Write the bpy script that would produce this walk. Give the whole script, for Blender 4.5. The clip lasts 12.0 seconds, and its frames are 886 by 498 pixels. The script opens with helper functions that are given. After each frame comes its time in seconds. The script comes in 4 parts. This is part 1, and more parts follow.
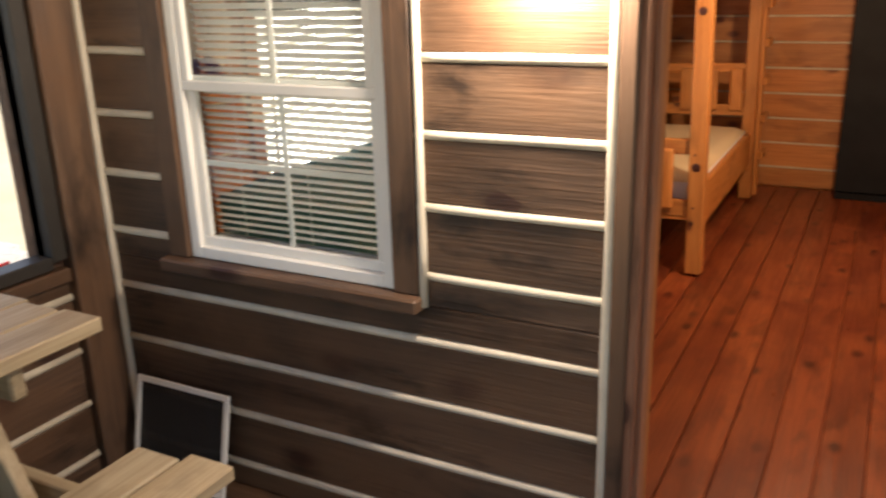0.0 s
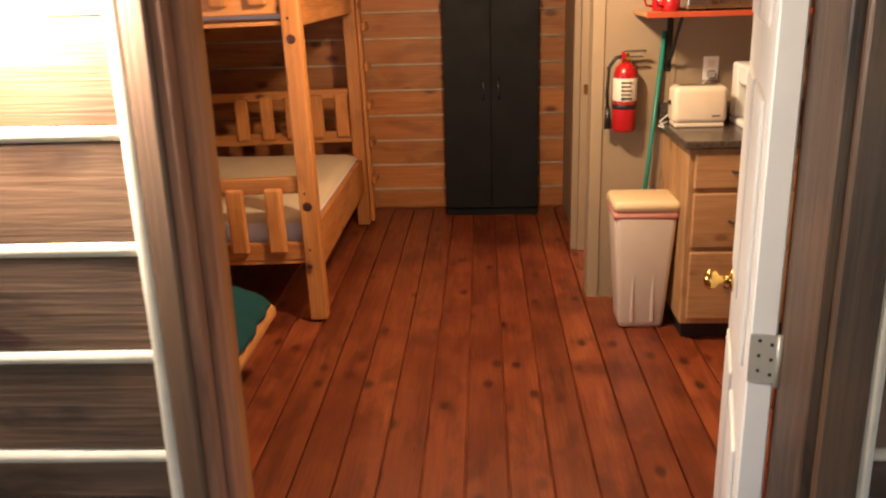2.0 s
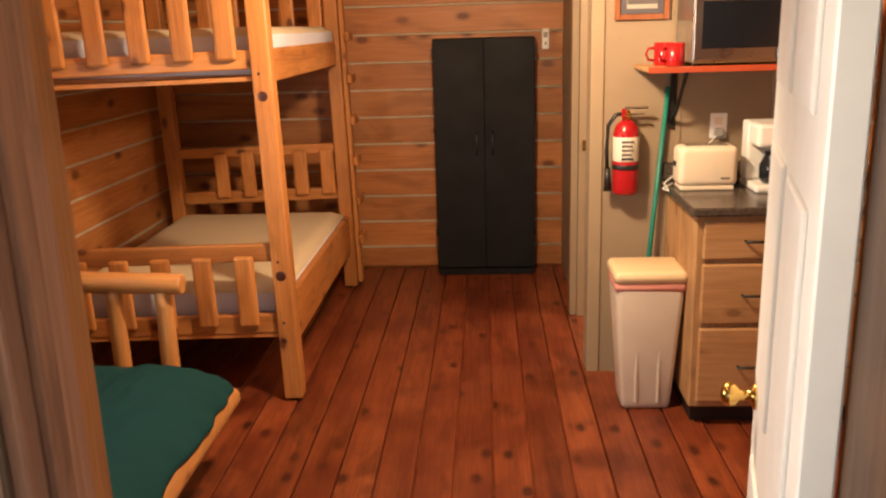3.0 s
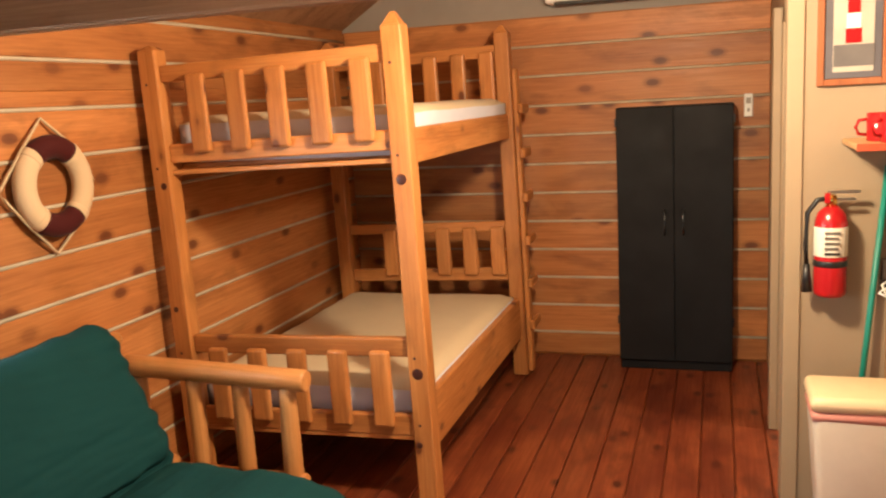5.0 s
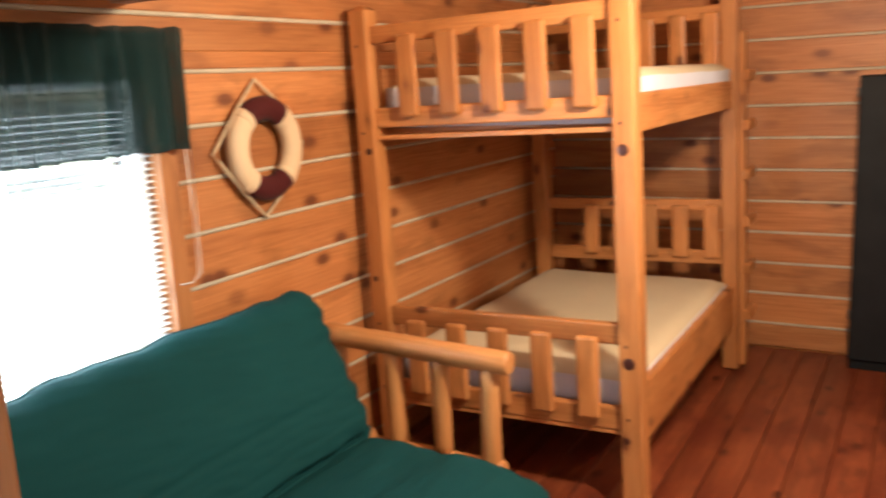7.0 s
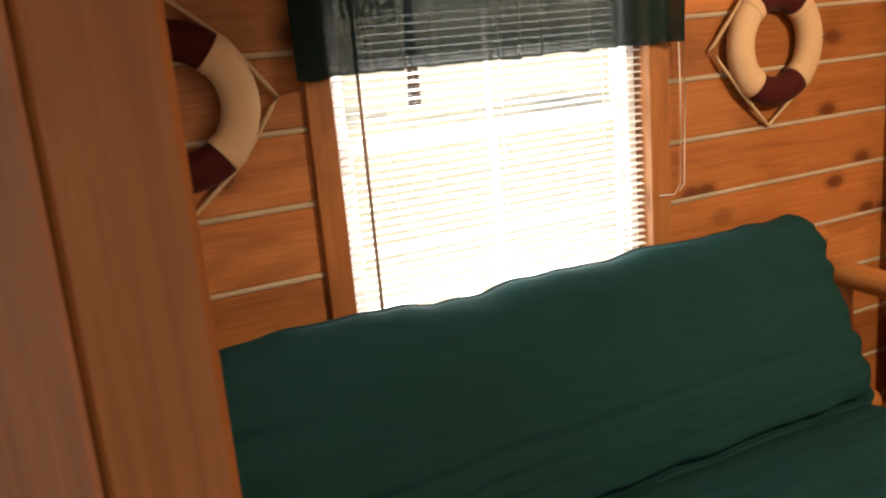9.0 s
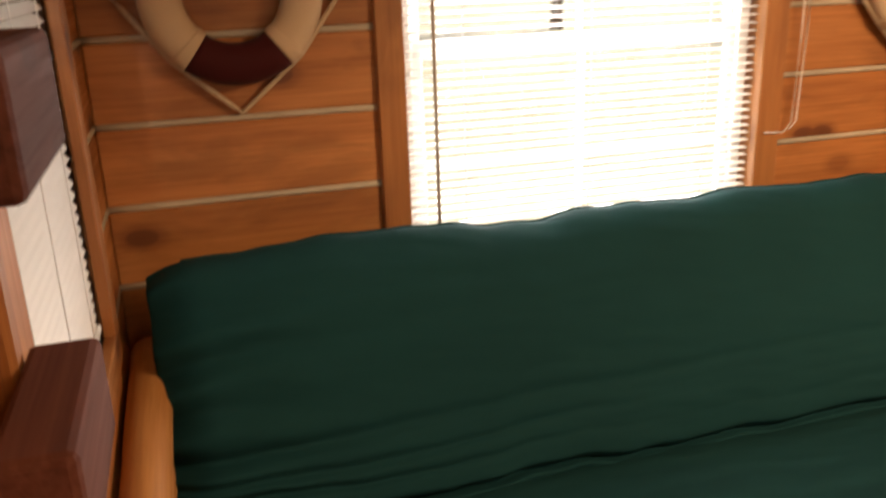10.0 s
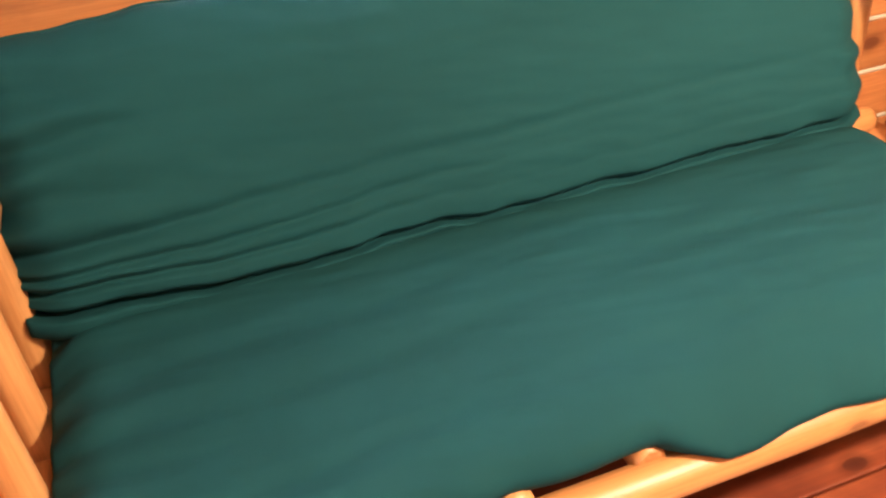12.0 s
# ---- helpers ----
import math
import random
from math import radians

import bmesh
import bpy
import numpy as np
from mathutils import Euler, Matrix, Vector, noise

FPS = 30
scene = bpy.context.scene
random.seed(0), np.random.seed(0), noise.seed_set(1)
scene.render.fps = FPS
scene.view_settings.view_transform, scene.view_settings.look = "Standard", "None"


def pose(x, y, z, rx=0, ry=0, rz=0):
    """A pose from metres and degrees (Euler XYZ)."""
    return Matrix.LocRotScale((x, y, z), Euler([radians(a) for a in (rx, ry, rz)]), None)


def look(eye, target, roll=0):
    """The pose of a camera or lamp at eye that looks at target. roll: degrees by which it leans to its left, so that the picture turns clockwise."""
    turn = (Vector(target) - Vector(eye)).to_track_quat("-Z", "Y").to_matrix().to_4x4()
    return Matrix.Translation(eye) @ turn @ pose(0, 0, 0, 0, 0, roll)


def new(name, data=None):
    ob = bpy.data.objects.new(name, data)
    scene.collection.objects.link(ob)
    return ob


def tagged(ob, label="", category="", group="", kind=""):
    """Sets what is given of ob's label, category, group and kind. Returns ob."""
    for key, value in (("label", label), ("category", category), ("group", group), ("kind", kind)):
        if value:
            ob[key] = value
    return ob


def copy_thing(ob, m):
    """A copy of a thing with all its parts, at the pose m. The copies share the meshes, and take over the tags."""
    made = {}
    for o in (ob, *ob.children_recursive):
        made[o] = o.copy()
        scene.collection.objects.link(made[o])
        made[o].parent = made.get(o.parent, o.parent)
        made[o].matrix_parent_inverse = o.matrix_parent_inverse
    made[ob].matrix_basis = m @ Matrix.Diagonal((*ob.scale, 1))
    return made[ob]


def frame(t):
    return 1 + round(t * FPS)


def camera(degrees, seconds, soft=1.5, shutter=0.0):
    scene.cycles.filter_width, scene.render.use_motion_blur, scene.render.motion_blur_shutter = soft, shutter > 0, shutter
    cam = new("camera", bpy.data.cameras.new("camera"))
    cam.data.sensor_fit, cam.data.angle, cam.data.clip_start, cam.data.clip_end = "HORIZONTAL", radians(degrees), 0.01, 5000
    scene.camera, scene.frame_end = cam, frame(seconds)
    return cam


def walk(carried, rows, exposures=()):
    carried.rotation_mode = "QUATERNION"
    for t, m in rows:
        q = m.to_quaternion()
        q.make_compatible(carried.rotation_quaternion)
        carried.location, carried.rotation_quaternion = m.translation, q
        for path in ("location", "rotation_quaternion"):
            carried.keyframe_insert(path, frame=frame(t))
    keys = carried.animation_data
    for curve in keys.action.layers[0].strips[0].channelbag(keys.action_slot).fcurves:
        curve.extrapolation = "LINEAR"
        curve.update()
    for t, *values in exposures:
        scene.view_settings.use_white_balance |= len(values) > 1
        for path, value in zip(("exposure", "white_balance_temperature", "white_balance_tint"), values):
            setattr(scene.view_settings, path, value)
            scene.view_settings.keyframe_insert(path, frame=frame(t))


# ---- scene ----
cam = camera(55.2, 12.0, 2.1, 0.4)
PATH = [
    (0, (0.187, 0.071, 1.694), (-0.702, 1.752, 1.073), -1.6),
    (0.3, (0.193, 0.11, 1.688), (-0.552, 1.865, 1.083), -1.1),
    (0.5, (0.151, 0.157, 1.709), (-0.476, 1.961, 1.118), -1.4),
    (1, (0.109, 0.282, 1.716), (-0.229, 2.167, 1.137), -1.7),
    (1.5, (0.119, 0.41, 1.705), (-0.026, 2.311, 1.099), -1.9),
    (2, (0.197, 0.606, 1.709), (0.099, 2.511, 1.108), -1.6),
    (2.5, (0.263, 0.805, 1.74), (0.159, 2.724, 1.186), -1.4),
    (2.7, (0.262, 0.882, 1.741), (0.166, 2.806, 1.203), -1.6),
    (4.3, (0.404, 1.399, 1.78), (0.015, 3.328, 1.419), -2.0),
    (4.5, (0.444, 1.446, 1.786), (-0.022, 3.359, 1.433), -1.9),
    (5, (0.509, 1.514, 1.781), (-0.107, 3.385, 1.432), -3.2),
    (5.5, (0.501, 1.552, 1.778), (-0.179, 3.399, 1.423), -3.8),
    (6, (0.411, 1.604, 1.77), (-0.288, 3.442, 1.408), -3.4),
    (6.5, (0.351, 1.651, 1.763), (-0.384, 3.472, 1.385), -3.1),
    (7, (0.28, 1.697, 1.755), (-0.712, 3.389, 1.363), -2.9),
    (7.4, (0.263, 1.792, 1.729), (-1.05, 3.249, 1.339), -3.4),
    (7.5, (0.252, 1.803, 1.726), (-1.128, 3.197, 1.336), -3.3),
    (9.3, (0.055, 2.003, 1.637), (-1.701, 2.818, 1.137), -5.0),
    (9.5, (0.042, 2.036, 1.635), (-1.712, 2.845, 1.114), -4.2),
    (10, (0.04, 2.165, 1.578), (-1.779, 2.7, 0.943), -1.9),
    (10.5, (0.076, 2.35, 1.614), (-1.712, 2.665, 0.775), -1.6),
    (11, (0.088, 2.473, 1.601), (-1.627, 2.799, 0.625), -3.1),
    (11.5, (0.051, 2.481, 1.574), (-1.561, 2.852, 0.449), -4.9),
    (12, (0.048, 2.43, 1.573), (-1.5, 2.936, 0.413), -4.5),
]
walk(cam, [(t, look(eye, target, roll)) for t, eye, target, roll in PATH], [(0, 1.05, 7400, 16), (2.5, 1.1, 7000, 15), (4.3, 1.6, 7200, 14), (5.2, 1.5, 6100, 5), (6.5, 1.55, 5700, 3), (7.0, 1.65, 5600, 4), (7.5, 1.2, 5400, 6), (9.4, 0.92, 7500, 17), (10.3, 0.98, 7500, 17), (11.2, 2.6, 6500, 14), (12, 2.9, 6000, 15)])

# ---- light ----
world = bpy.data.worlds.new("sky")
scene.world = world
world.use_nodes = True
wn = world.node_tree
sky = wn.nodes.new("ShaderNodeTexSky")
sky.sky_type, sky.sun_disc = "NISHITA", False
sky.sun_elevation, sky.sun_rotation = radians(53), radians(-20)
wn.links.new(sky.outputs[0], wn.nodes["Background"].inputs[0])
wn.nodes["Background"].inputs[1].default_value = 0.15


def lamp(name, kind, m, energy, colour, size):
    data = bpy.data.lights.new(name, kind)
    data.energy, data.color = energy, colour
    if kind == "SUN":
        data.angle = size
    elif kind == "AREA":
        data.size = size
    else:
        data.shadow_soft_size = size
    ob = new(name, data)
    ob.matrix_world = m
    return ob


lamp("sun", "SUN", look((-5, 14, 20), (0, 0, 0)), 4.0, (1.0, 0.94, 0.85), radians(0.6))
lamp("room_bulb", "POINT", pose(0.2, 3.95, 2.2), 85, (1.0, 0.78, 0.52), 0.09)
lamp("porch_bulb", "POINT", pose(-0.47, 1.745, 1.735), 28, (1.0, 0.9, 0.78), 0.06)
# added fill lamp: brightens the front of the room, which the loft beam shades
lamp("loft_fill", "POINT", pose(-0.15, 2.65, 2.17), 3.5, (1.0, 0.78, 0.52), 0.08)
lamp("bath_bulb", "POINT", pose(1.5, 5.8, 2.1), 30, (1.0, 0.8, 0.58), 0.08)
# added area lamp in the side window opening, boosting the sky light
w_lamp = lamp("window_fill", "AREA", look((-2.07, 3.18, 1.33), (0, 3.13, 1.1)), 20, (0.93, 0.97, 1.0), 0.8)


# ---- materials ----
class Nodes:
    def __init__(self, name, rough=0.5, metal=0.0, spec=0.5):
        self.mat = bpy.data.materials.new(name)
        self.mat.use_nodes = True
        self.t = self.mat.node_tree
        self.b = self.t.nodes["Principled BSDF"]
        self.b.inputs["Roughness"].default_value = rough
        self.b.inputs["Metallic"].default_value = metal
        self.b.inputs["Specular IOR Level"].default_value = spec

    def add(self, kind, **values):
        n = self.t.nodes.new("ShaderNode" + kind)
        for k, v in values.items():
            n.inputs[k.replace("_", " ")].default_value = v
        return n

    def link(self, a, b):
        self.t.links.new(a, b)

    def coords(self, scale, shift=True, rot=(0, 0, 0)):
        co = self.add("TexCoord")
        mp = self.add("Mapping")
        mp.inputs["Scale"].default_value = scale
        mp.inputs["Rotation"].default_value = rot
        if shift:
            info = self.add("ObjectInfo")
            mul = self.t.nodes.new("ShaderNodeVectorMath")
            mul.operation = "MULTIPLY_ADD"
            mul.inputs[1].default_value = (37.0, 53.0, 71.0)
            self.link(info.outputs["Random"], mul.inputs[0])
            self.link(co.outputs["Object"], mul.inputs[2])
            self.link(mul.outputs[0], mp.inputs["Vector"])
        else:
            self.link(co.outputs["Object"], mp.inputs["Vector"])
        return mp.outputs["Vector"]

    def noise(self, vec, scale, detail=4.0, rough=0.55, distort=0.0):
        n = self.add("TexNoise", Scale=scale, Detail=detail, Roughness=rough, Distortion=distort)
        self.link(vec, n.inputs["Vector"])
        return n.outputs["Fac"]

    def ramp(self, fac, stops):
        r = self.t.nodes.new("ShaderNodeValToRGB")
        while len(r.color_ramp.elements) < len(stops):
            r.color_ramp.elements.new(0.5)
        for e, (p, c) in zip(r.color_ramp.elements, stops):
            e.position = p
            e.color = (*c, 1) if len(c) == 3 else c
        self.link(fac, r.inputs["Fac"])
        return r.outputs["Color"]

    def mix(self, fac, a, b, mode="MIX"):
        m = self.t.nodes.new("ShaderNodeMix")
        m.data_type, m.blend_type = "RGBA", mode
        for v, s in ((fac, 0), (a, 6), (b, 7)):
            if isinstance(v, (int, float)):
                m.inputs[s].default_value = v
            elif isinstance(v, tuple):
                m.inputs[s].default_value = (*v, 1)
            else:
                self.link(v, m.inputs[s])
        return m.outputs[2]

    def bump(self, height, strength=0.3, distance=0.01):
        b = self.add("Bump", Strength=strength, Distance=distance)
        self.link(height, b.inputs["Height"])
        self.link(b.outputs["Normal"], self.b.inputs["Normal"])

    def colour(self, c):
        if isinstance(c, tuple):
            self.b.inputs["Base Color"].default_value = (*c, 1)
        else:
            self.link(c, self.b.inputs["Base Color"])
        return self


def wood(name, axis, dark, mid, light, rough=0.5, knots=0.5, knot_colour=(0.05, 0.015, 0.006), spread=0.25, bump=0.25, stain=None, gloss=0.4, blotch=0.35, fine_mix=0.35, through_axis=None, knot_scale=6.2):
    """Wood whose grain runs along the axis 0, 1 or 2 of its piece; every piece has its own grain and tone."""
    m = Nodes(name, rough, 0, gloss)
    s = [9.0, 9.0, 9.0]
    s[axis] = 0.9
    v = m.coords(tuple(s))
    broad = m.noise(v, 0.9, 3, 0.5, 0.6)
    s2 = [60.0, 60.0, 60.0]
    s2[axis] = 2.0
    fine = m.noise(m.coords(tuple(s2)), 1.6, 3, 0.65, 0.3)
    col = m.ramp(broad, [(0.28, dark), (0.5, mid), (0.74, light)])
    col = m.mix(fine_mix, col, m.ramp(fine, [(0.3, tuple(0.62 * c for c in dark)), (0.68, light)]))
    info = m.add("ObjectInfo")
    tone = m.ramp(info.outputs["Random"], [(0.0, (1 - spread,) * 3), (1.0, (1 + spread * 0.4,) * 3)])
    col = m.mix(1.0, col, tone, "MULTIPLY")
    if knots:
        s3 = [1.0, 1.0, 1.0]
        s3[axis] = 0.55
        vor = m.add("TexVoronoi", Scale=knot_scale, Randomness=1.0)
        place = m.coords(tuple(s3))
        if through_axis is not None:
            # a knot runs through its board, so only the two axes of the face count
            vor.voronoi_dimensions = "2D"
            cut, face = m.add("SeparateXYZ"), m.add("CombineXYZ")
            m.link(place, cut.inputs[0])
            a, b = [k for k in range(3) if k != through_axis]
            m.link(cut.outputs[a], face.inputs[0])
            m.link(cut.outputs[b], face.inputs[1])
            place = face.outputs[0]
        m.link(place, vor.inputs["Vector"])
        k = m.ramp(vor.outputs["Distance"], [(0.0, (knots,) * 3), (0.10, (knots * 0.9,) * 3), (0.125, (knots * 0.3,) * 3), (0.2, (0, 0, 0))])
        pick = m.ramp(vor.outputs["Color"], [(0.46, (0, 0, 0)), (0.58, (1, 1, 1))])
        k = m.mix(1.0, k, pick, "MULTIPLY") if through_axis is not None else k
        ring = m.ramp(vor.outputs["Distance"], [(0.1, (0, 0, 0)), (0.13, (0.3 * knots,) * 3), (0.22, (0, 0, 0))])
        if through_axis is not None:
            col = m.mix(m.mix(1.0, ring, pick, "MULTIPLY"), col, tuple(0.45 * c for c in dark))
        col = m.mix(k, col, knot_colour)
    s4 = [7.0, 7.0, 7.0]
    s4[axis] = 2.2
    blot = m.noise(m.coords(tuple(s4)), 1.0, 5, 0.6, 0.4)
    col = m.mix(m.ramp(blot, [(0.52, (0, 0, 0)), (0.64, (blotch,) * 3)]), col, tuple(0.4 * c for c in dark))
    if stain:
        st = m.noise(m.coords((1.6, 1.6, 1.6)), 1.4, 4, 0.6)
        col = m.mix(m.ramp(st, [(0.45, (0, 0, 0)), (0.68, (0.85,) * 3)]), col, stain)
    m.colour(col)
    r = m.ramp(fine, [(0.2, (min(1, rough + 0.15),) * 3), (0.8, (rough - 0.08,) * 3)])
    m.link(r, m.b.inputs["Roughness"])
    m.bump(fine, bump, 0.004)
    return m.mat


def paint(name, c, rough=0.5, metal=0.0, vary=0.12, scale=6.0, bump=0.05, spec=0.5):
    m = Nodes(name, rough, metal, spec)
    v = m.coords((1, 1, 1))
    n = m.noise(v, scale, 5, 0.6)
    f = m.noise(v, scale * 14, 3, 0.6)
    col = m.mix(m.ramp(n, [(0.3, (0, 0, 0)), (0.75, (1, 1, 1))]), tuple(min(1, q * (1 + vary)) for q in c), tuple(q * (1 - vary) for q in c))
    m.colour(col)
    m.link(m.ramp(n, [(0.25, (max(0.03, rough - 0.07),) * 3), (0.8, (min(1, rough + 0.1),) * 3)]), m.b.inputs["Roughness"])
    if bump:
        m.bump(f, bump, 0.003)
    return m.mat


def cloth(name, c, sheen=0.2, weave=900.0, rough=0.85, vary=0.2):
    m = Nodes(name, rough, 0, 0.12)
    v = m.coords((1, 1, 1), False)
    n = m.noise(v, 3.0, 4, 0.6)
    f = m.noise(v, weave, 2, 0.5)
    m.colour(m.mix(n, tuple(q * (1 - vary) for q in c), tuple(q * (1 + vary) for q in c)))
    m.b.inputs["Sheen Weight"].default_value = sheen
    w = m.noise(v, 22, 4, 0.55)
    m.bump(m.mix(0.3, w, f), 0.18, 0.006)
    return m.mat


def glass_sheet(name, tint=(0.97, 0.99, 0.98), gloss=0.08):
    m = bpy.data.materials.new(name)
    m.use_nodes = True
    t = m.node_tree
    t.nodes.remove(t.nodes["Principled BSDF"])
    tr, gl, mx = t.nodes.new("ShaderNodeBsdfTransparent"), t.nodes.new("ShaderNodeBsdfGlossy"), t.nodes.new("ShaderNodeMixShader")
    lw = t.nodes.new("ShaderNodeLayerWeight")
    lw.inputs["Blend"].default_value = 0.5
    fr = t.nodes.new("ShaderNodeMapRange")
    pw = t.nodes.new("ShaderNodeMath")
    pw.operation = "POWER"
    pw.inputs[1].default_value = 4.0
    t.links.new(lw.outputs["Facing"], pw.inputs[0])
    t.links.new(pw.outputs[0], fr.inputs["Value"])
    fr.inputs["To Min"].default_value = gloss
    fr.inputs["To Max"].default_value = 0.8
    tr.inputs[0].default_value = (*tint, 1)
    gl.inputs["Roughness"].default_value = 0.015
    t.links.new(fr.outputs[0], mx.inputs[0])
    t.links.new(tr.outputs[0], mx.inputs[1])
    t.links.new(gl.outputs[0], mx.inputs[2])
    t.links.new(mx.outputs[0], t.nodes["Material Output"].inputs[0])
    return m


def screen_mesh(name):
    m = bpy.data.materials.new(name)
    m.use_nodes = True
    t = m.node_tree
    tr, mx = t.nodes.new("ShaderNodeBsdfTransparent"), t.nodes.new("ShaderNodeMixShader")
    b = t.nodes["Principled BSDF"]
    b.inputs["Base Color"].default_value = (0.02, 0.02, 0.022, 1)
    b.inputs["Roughness"].default_value = 0.6
    mx.inputs[0].default_value = 0.72
    t.links.new(tr.outputs[0], mx.inputs[1])
    t.links.new(b.outputs[0], mx.inputs[2])
    t.links.new(mx.outputs[0], t.nodes["Material Output"].inputs[0])
    return m


PORCH = [wood("weathered_log_%d" % a, a, (0.036, 0.021, 0.014), (0.105, 0.061, 0.039), (0.21, 0.12, 0.07), 0.42, 0.85, (0.03, 0.008, 0.006), 0.35, 0.5, (0.15, 0.078, 0.042), 0.5, 0.85, 0.22, (1, 0, 1)[a], 4.4) for a in range(3)]
LOG = [wood("honey_log_%d" % a, a, (0.33, 0.11, 0.032), (0.46, 0.17, 0.05), (0.57, 0.24, 0.08), 0.45, 0.9, (0.1, 0.025, 0.01), 0.25, 0.2, through_axis=(1, 0, 1)[a], knot_scale=5.4) for a in range(3)]
PINE = [wood("bunk_pine_%d" % a, a, (0.36, 0.122, 0.03), (0.49, 0.187, 0.05), (0.6, 0.265, 0.085), 0.4, 0.9, (0.08, 0.018, 0.01), 0.18, 0.15) for a in range(3)]
PEEL = [wood("peeled_log_%d" % a, a, (0.44, 0.165, 0.045), (0.55, 0.235, 0.072), (0.63, 0.32, 0.12), 0.38, 0.7, (0.1, 0.03, 0.015), 0.12, 0.15) for a in range(3)]
RED = [wood("red_floor_%d" % a, a, (0.13, 0.024, 0.009), (0.24, 0.052, 0.018), (0.34, 0.09, 0.032), 0.33, 0.9, (0.03, 0.007, 0.004), 0.3, 0.12, (0.1, 0.018, 0.008), 0.5, 0.6, through_axis=2 if a < 2 else 1, knot_scale=6.4) for a in range(3)]
CAB = [wood("cabinet_pine_%d" % a, a, (0.34, 0.17, 0.07), (0.46, 0.25, 0.11), (0.55, 0.33, 0.16), 0.45, 0.6, (0.12, 0.04, 0.02), 0.12, 0.1) for a in range(3)]
RAW = [wood("raw_board_%d" % a, a, (0.3, 0.22, 0.13), (0.42, 0.33, 0.21), (0.5, 0.42, 0.29), 0.6, 0.35, (0.25, 0.14, 0.07), 0.12, 0.2) for a in range(3)]
# ladder rungs: the shade they stand in is put into this dark red tone
RUNG = [wood("shaded_rung_%d" % a, a, (0.06, 0.014, 0.008), (0.11, 0.028, 0.014), (0.16, 0.05, 0.025), 0.85, 0.4, (0.05, 0.015, 0.01), 0.15, 0.15) for a in range(3)]
BROWN = [wood("frame_brown_%d" % a, a, (0.2, 0.085, 0.045), (0.34, 0.15, 0.085), (0.46, 0.23, 0.14), 0.5, 0.9, (0.03, 0.01, 0.008), 0.15, 0.2, None, 0.4, 0.5) for a in range(3)]
CHINK_OUT = paint("porch_chinking", (0.62, 0.56, 0.45), 0.6, vary=0.16, scale=9, bump=0.25)
CHINK_IN = paint("room_chinking", (0.46, 0.39, 0.29), 0.7, vary=0.15, scale=8, bump=0.2)
WHITE = paint("white_vinyl", (0.8, 0.8, 0.77), 0.35, vary=0.04)
DOORWHITE = paint("white_door_paint", (0.84, 0.83, 0.8), 0.38, vary=0.05)
BLACKCAB = paint("black_cabinet", (0.008, 0.008, 0.009), 0.6, vary=0.25, scale=5, bump=0.06, spec=0.2)
BLACK = paint("black_plastic", (0.012, 0.012, 0.012), 0.4, vary=0.1)
TAN = paint("tan_wall_paint", (0.30, 0.22, 0.14), 0.6, vary=0.06, scale=3, bump=0.08)
TRIMTAN = paint("tan_trim_paint", (0.33, 0.245, 0.155), 0.5, vary=0.06, scale=3)
GREY = paint("grey_gable_paint", (0.3, 0.27, 0.24), 0.7, vary=0.08, scale=3)
CEIL = [wood("ceiling_board_%d" % a, a, (0.26, 0.13, 0.06), (0.36, 0.19, 0.1), (0.44, 0.25, 0.14), 0.6, 0.3, (0.1, 0.04, 0.02), 0.1, 0.12) for a in range(3)]
GREEN = cloth("green_futon_cover", (0.0065, 0.042, 0.045), 0.0, 1100, 0.85)
CURTAIN = cloth("dark_green_curtain", (0.016, 0.04, 0.04), 0.1, 700, 0.9)
lw_t = CURTAIN.node_tree
lw_mix, lw_tr = lw_t.nodes.new("ShaderNodeMixShader"), lw_t.nodes.new("ShaderNodeBsdfTransparent")
lw_mix.inputs[0].default_value = 0.95
lw_t.links.new(lw_tr.outputs[0], lw_mix.inputs[1])
lw_t.links.new(lw_t.nodes["Principled BSDF"].outputs[0], lw_mix.inputs[2])
lw_t.links.new(lw_mix.outputs[0], lw_t.nodes["Material Output"].inputs[0])
SHEET = cloth("cream_mattress", (0.55, 0.44, 0.29), 0.05, 900, 0.8, 0.06)
TICK = cloth("pale_mattress_side", (0.55, 0.55, 0.62), 0.05, 500, 0.8, 0.1)
IVORY = paint("ivory_plastic", (0.72, 0.62, 0.48), 0.4, vary=0.04)
CANBODY = paint("beige_bin_plastic", (0.62, 0.53, 0.43), 0.45, vary=0.05)
LID = paint("cream_lid_plastic", (0.72, 0.55, 0.33), 0.4, vary=0.04)
BAG = paint("pink_bag_plastic", (0.6, 0.25, 0.2), 0.4, vary=0.15)
REDP = paint("red_enamel", (0.36, 0.01, 0.013), 0.22, vary=0.08)
HINGE = paint("nickel_hinge", (0.5, 0.47, 0.41), 0.4, 0.4, vary=0.1)
STEEL = paint("brushed_steel", (0.5, 0.5, 0.5), 0.3, 1.0, vary=0.08)
BRASS = paint("polished_brass", (0.75, 0.48, 0.14), 0.2, 1.0, vary=0.08)
COUNTER = paint("dark_speckled_laminate", (0.07, 0.055, 0.045), 0.2, vary=0.5, scale=60, bump=0.02)
LABEL = paint("label_paper", (0.7, 0.66, 0.55), 0.5, vary=0.06)
PRINT = paint("label_print", (0.12, 0.1, 0.08), 0.6, vary=0.1)
PIPE = paint("green_broom_handle", (0.01, 0.2, 0.15), 0.4, vary=0.08)
RINGW = cloth("ring_canvas_cream", (0.6, 0.44, 0.28), 0.05, 500, 0.75, 0.06)
RINGR = cloth("ring_canvas_maroon", (0.055, 0.008, 0.008), 0.05, 500, 0.7, 0.15)
